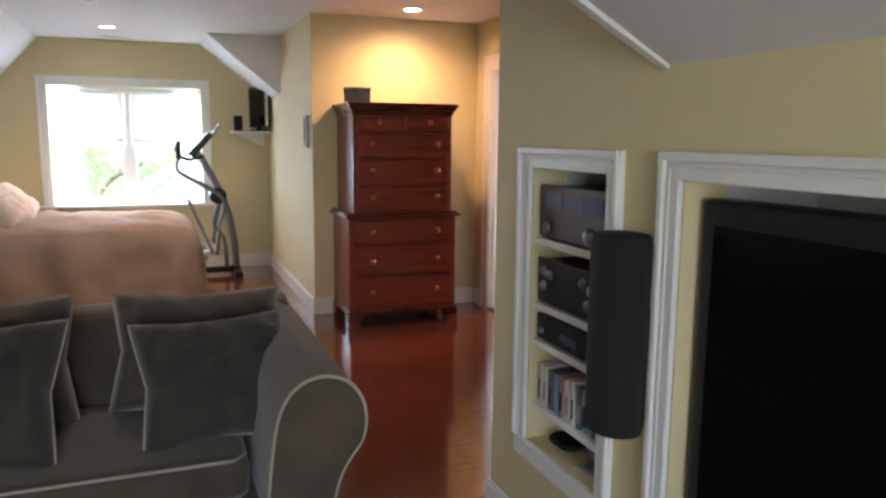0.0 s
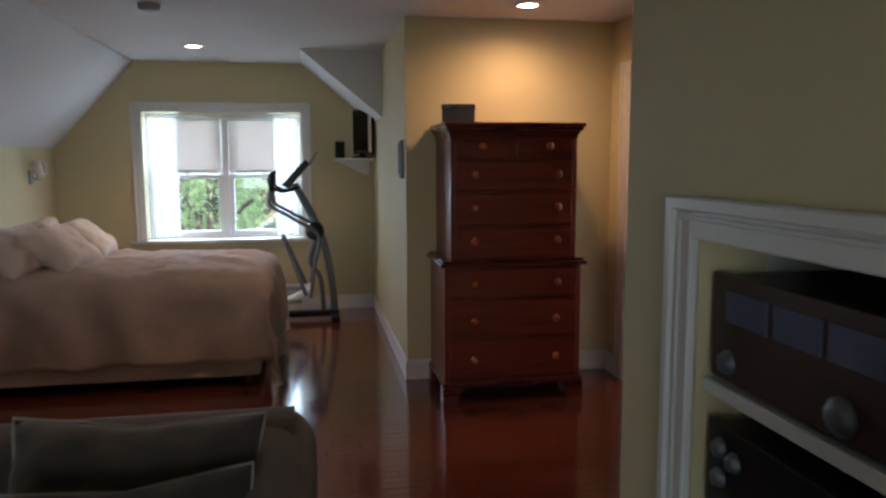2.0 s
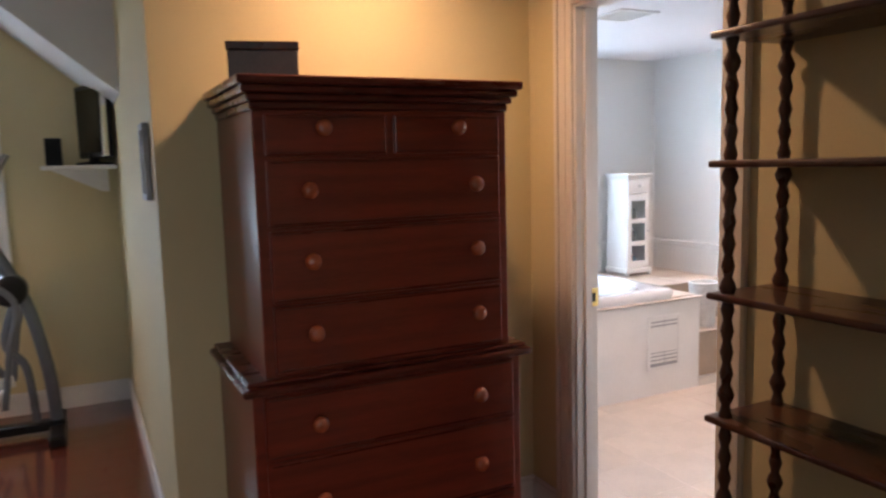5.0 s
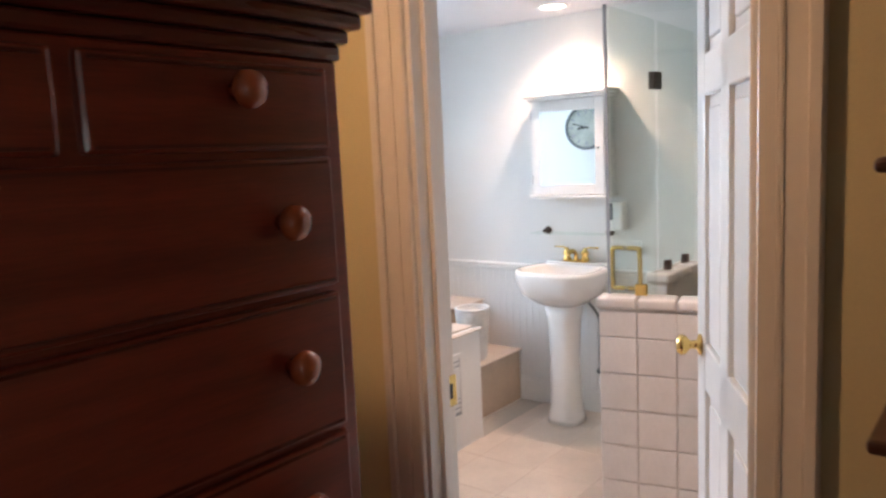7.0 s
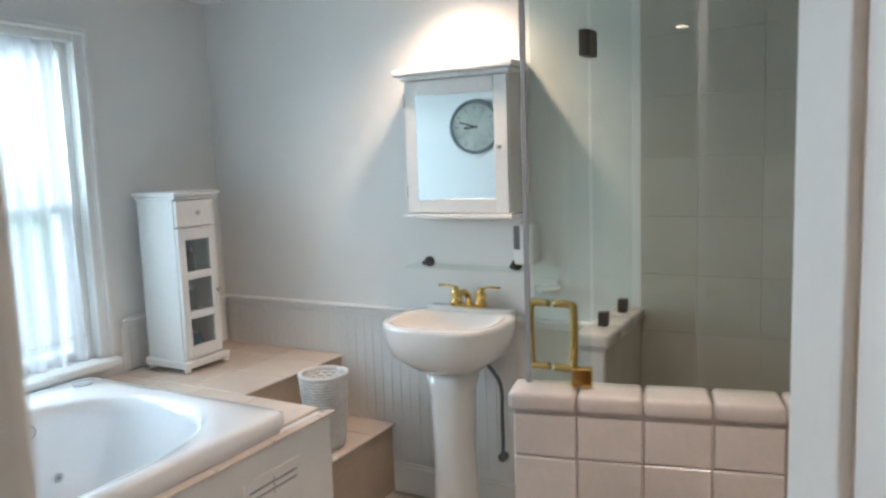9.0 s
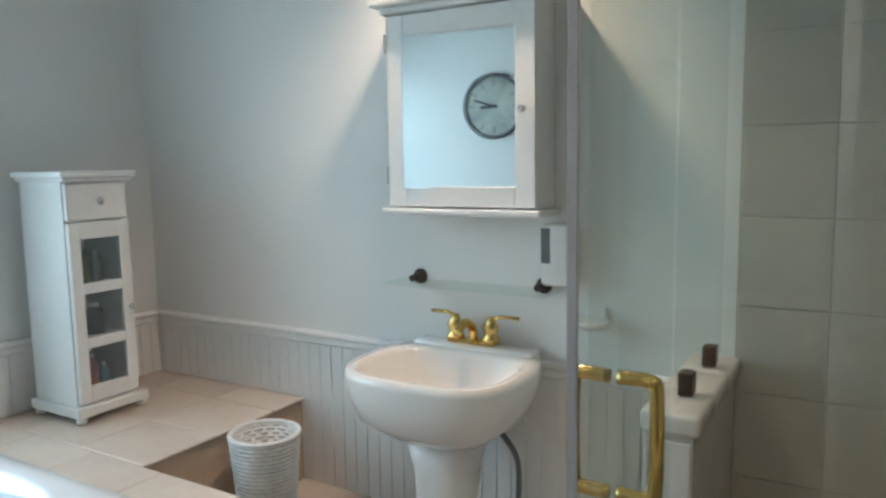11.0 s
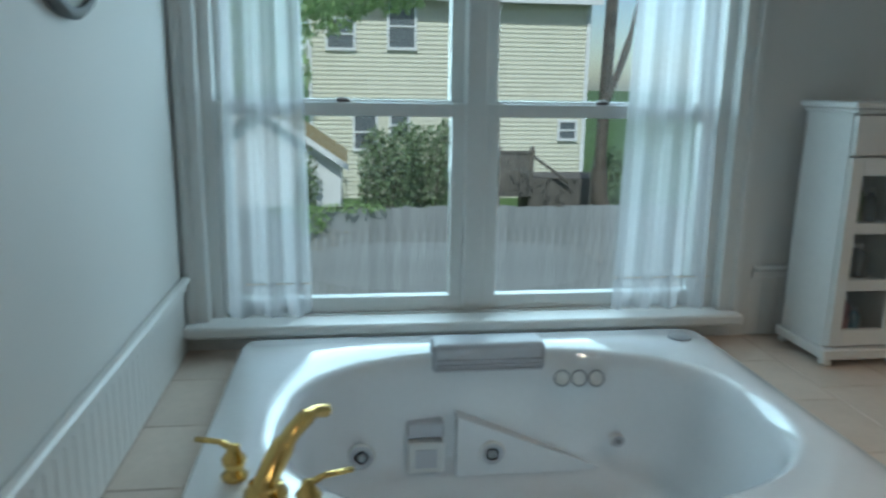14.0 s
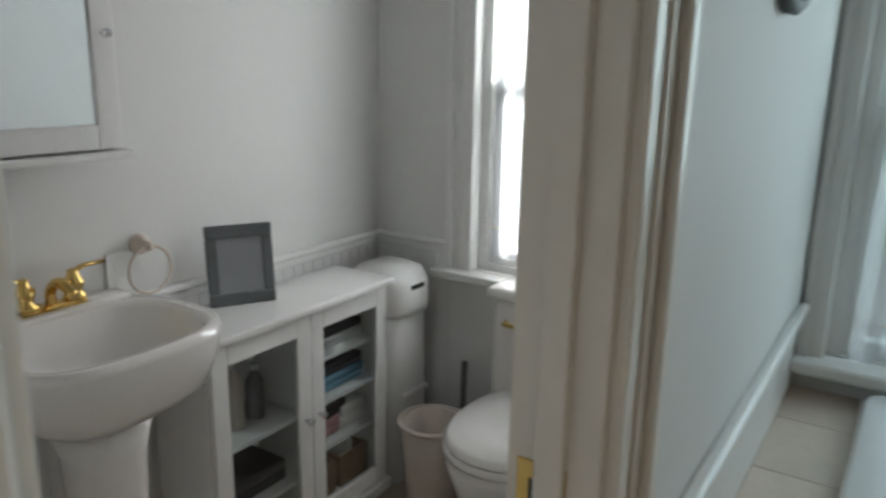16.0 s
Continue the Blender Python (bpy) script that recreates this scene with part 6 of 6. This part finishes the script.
for i in range(15):
    part("railing_board", box(-1.65 + i * 0.147, -1.515 + i * 0.147, 0, 0.04, 0.95, 2.15), "oldwood", dk)
part("top_rail", box(-1.70, 0.60, -0.03, 0.08, 2.15, 2.23), "oldwood", dk)
for x in (-1.65, -0.6, 0.45):
    part("post", box(x, x + 0.12, 0.05, 0.17, 0, 2.35), "oldwood", dk)
part("stair_rail", tube([(0.55, 0, 2.05), (1.7, 0, 1.25)], 0.05, 6), "oldwood", dk)
part("lower_platform", box(0.56, 3.2, 0.2, 2.0, 0, 1.35), "oldwood", dk)
iv = thing("ivy", 4.4, 19.62, GZ, "green ivy climbing over the top of the fence", "ivy")
part("stem", tube(smooth_path([(-1.0, 0.06, 1.96), (-0.4, 0.06, 2.0), (0.0, 0.06, 2.03), (0.9, 0.06, 2.04)]), 0.012, 6), "bark", iv)
leaf_cloud("foliage", [(-0.8, 0, 2.0, 0.5, 0.12, 0.10), (0.2, 0, 2.02, 0.7, 0.12, 0.08), (-0.5, 0, 1.8, 0.3, 0.10, 0.25)], 500, 0.045, "leaf", iv)

# ---- floor boards and tiles ----
PW = 0.062
board_meshes = []
for ln in (0.55, 0.8, 1.1, 1.4):
    bm = box(0.0012, ln - 0.0012, 0.0006, PW - 0.0006, -0.012, 0, 0.001, 1)
    me = bpy.data.meshes.new("board")
    bm.to_mesh(me)
    bm.free()
    me.materials.append(M["floor"])
    board_meshes.append((ln, me))
fl = structure("floor", box(-0.42, XD0, -1.5, NB, -0.0155, -0.0125), "gap", "glossy red-brown strip wood floor")
rest, made = bmesh.new(), 0
rng = random.Random(4)
verts, faces = [], []
y = -1.5
while y < NB - 0.01:
    x1 = XD0 if YAV <= y < YC else XW
    x = XK + rng.uniform(-0.5, 0)
    while x < x1:
        ln, me = rng.choice(board_meshes)
        near = 2.5 < y < 6.9 and x + ln > 1.85
        if near and made < 300 and x > XK and x + ln < x1:
            ob = new("board", me)
            ob.parent = fl
            ob.location = (x, y, rng.uniform(-0.0004, 0.0004))
            made += 1
        else:
            a, b, k = max(x, XK) + 0.0012, min(x + ln, x1) - 0.0012, len(verts)
            if b > a:
                z = rng.uniform(-0.0004, 0.0004)
                for zz in (z - 0.012, z):
                    verts += [(a, y + 0.0006, zz), (b, y + 0.0006, zz), (b, y + PW - 0.0006, zz), (a, y + PW - 0.0006, zz)]
                faces += [(k + 4, k + 5, k + 6, k + 7), (k, k + 1, k + 5, k + 4), (k + 1, k + 2, k + 6, k + 5), (k + 2, k + 3, k + 7, k + 6), (k + 3, k, k + 4, k + 7)]
        x += ln
    y += PW
me = bpy.data.meshes.new("boards")
me.from_pydata(verts, [], faces)
me.materials.append(M["floor"])
ob = new("boards", me)
ob.parent = fl
ob["kind"] = "stuff"


def tiles(parent, name, material, spots, w, h, t, gap, m):
    """Alike bevelled tiles on one mesh; spots in the tile plane, cut at the edges by lists of sizes."""
    cache = {}
    for u0, u1, v0, v1 in spots:
        key = (round(u1 - u0, 4), round(v1 - v0, 4))
        if key not in cache:
            bm = box(gap / 2, key[0] - gap / 2, gap / 2, key[1] - gap / 2, 0, t, min(0.003, t * 0.4), 1)
            me = bpy.data.meshes.new(name)
            bm.to_mesh(me)
            bm.free()
            me.materials.append(M[material])
            cache[key] = me
        ob = new(name, cache[key])
        ob.parent = parent
        ob.matrix_world = m @ Matrix.Translation((u0, v0, 0))


def grid_spots(u0, u1, v0, v1, w, h, off_u=0.0):
    out, v = [], v0
    while v < v1 - 0.01:
        u = u0
        while u < u1 - 0.01:
            out.append((u, min(u + w, u1), v, min(v + h, v1)))
            u += w
        v += h
    return out


def tiled(name, rows, material, grout, w, h, label, t=0.008, gap=0.004):
    base = structure(name, boxes([r[0] for r in rows]), grout, label)
    for _, m, u0, u1, v0, v1 in rows:
        tiles(base, "tile", material, grid_spots(u0, u1, v0, v1, w, h), w, h, t, gap, m)
    return base


tiled("bath_floor", [((XD1, XE, 5.15, 7.72, -0.0115, -0.0022), pose(XD1, 5.15, -0.009), 0, XE - XD1, 0, 2.57), ((2.66, XD1, 6.905, NBATH, -0.0116, -0.0022), pose(2.66, 6.905, -0.009), 0, XD1 - 2.66, 0, NBATH - 6.905)], "floortile", "floorgrout", 0.305, 0.305, "sand-coloured square ceramic floor tiles", gap=0.0025)
Z = DECK - 0.0105
tiled("deck_tiles", [((XD1, 5.81, 7.71, 7.738, DECK - 0.0118, Z + 0.0062), pose(XD1, 7.70, Z), 0, 1.76, 0, 0.038),
                     ((XD1, 4.24, 7.775, NBATH, DECK - 0.0118, Z + 0.0062), pose(XD1, 7.775, Z), 0, 0.178, 0, NBATH - 7.775),
                     ((5.58, 5.81, 7.775, NBATH, DECK - 0.0118, Z + 0.0062), pose(5.58, 7.775, Z), 0, 0.24, 0, NBATH - 7.775),
                     ((5.81, XE, 8.14, NBATH, DECK - 0.0118, Z + 0.0062), pose(5.82, 8.13, Z), 0, XE - 5.82, 0, NBATH - 8.13),
                     ((5.81, XE, 7.87, 8.15, STEP - 0.0118, STEP - 0.0105), pose(5.80, 7.865, STEP - 0.0105), 0, 0.65, 0, 0.285)], "floortile", "floorgrout", 0.24, 0.28, "sand-coloured tiles on the tub platform and deck")
hw = structure("half_wall_tiles", box(0.0035, 0.0078, -1.655, -0.008, 0, HW - 0.02), "grout", "square cream tiles on the shower half wall")
hw.matrix_world = ANGLE
face = ANGLE @ Matrix.Translation((0.0035, 0, 0)) @ Matrix(((0, 0, -1, 0), (-1, 0, 0, 0), (0, 1, 0, 0), (0, 0, 0, 1)))
bpy.context.view_layer.update()
inv = ANGLE.inverted()


def raised(parent, back, spots, m, material="tile", t=0.008, gap=0.002):
    cache = {}
    for u0, u1, v0, v1 in spots:
        key = (round(u1 - u0, 4), round(v1 - v0, 4))
        if key not in cache:
            bm = box(gap, key[0] - gap, gap, key[1] - gap, 0, t, t * 0.35, 1)
            me = bpy.data.meshes.new("tile")
            bm.to_mesh(me)
            bm.free()
            me.materials.append(M[material])
            cache[key] = me
        ob = new("tile", cache[key])
        ob.parent = parent
        ob.matrix_basis = back @ m @ Matrix.Translation((u0, v0, 0))


raised(hw, inv, grid_spots(0, 1.35, 0.0, HW - 0.05, 0.150, 0.1485), face)
end = ANGLE @ Matrix.Translation((0.008, -0.0078, 0)) @ Matrix(((1, 0, 0, 0), (0, 0, 1, 0), (0, 1, 0, 0), (0, 0, 0, 1)))
raised(hw, inv, grid_spots(0, 0.088, 0.0, HW - 0.05, 0.150, 0.1485), end)
for k in range(9):
    ob = part("cap_tile", box(-0.012, 0.105, -0.15 * (k + 1) + 0.002, -0.15 * k - 0.002 + (0.012 if k == 0 else 0), HW - 0.045, HW, 0.012, 3), "tile", hw, smooth=True)
lw = structure("low_wall_tiles", box(6.0, XE - 0.001, 6.871, 6.874, 0, HW - 0.02), "grout", "square cream tiles on the low shower wall")
raised(lw, Matrix(), grid_spots(0, 0.448, 0, HW - 0.05, 0.15, 0.1485), Matrix.Translation((6.0, 6.8735, 0)) @ Matrix(((1, 0, 0, 0), (0, 0, 1, 0), (0, 1, 0, 0), (0, 0, 0, 1))))
raised(lw, Matrix(), grid_spots(0, 0.08, 0.10, HW - 0.05, 0.15, 0.1485), Matrix.Translation((6.0, 6.79, 0)) @ Matrix(((0, 0, -1, 0), (1, 0, 0, 0), (0, 1, 0, 0), (0, 0, 0, 1))))
for k in range(3):
    part("cap_tile", box(5.985 + 0.155 * k, 6.137 + 0.155 * k, 6.775, 6.888, HW - 0.045, HW, 0.012, 3), "tile", lw, smooth=True)
sw = structure("shower_tiles", box(XE - 0.0085, XE - 0.0065, 5.16, 6.785, 0, HT - 0.002), "showergrout", "grey-beige tiles on the shower walls")
raised(sw, Matrix(), grid_spots(0, 1.625, 0, HT - 0.01, 0.205, 0.205), Matrix.Translation((XE - 0.0085, 5.16, 0)) @ Matrix(((0, 0, -1, 0), (1, 0, 0, 0), (0, 1, 0, 0), (0, 0, 0, 1))), "showertile", 0.0035, 0.001)
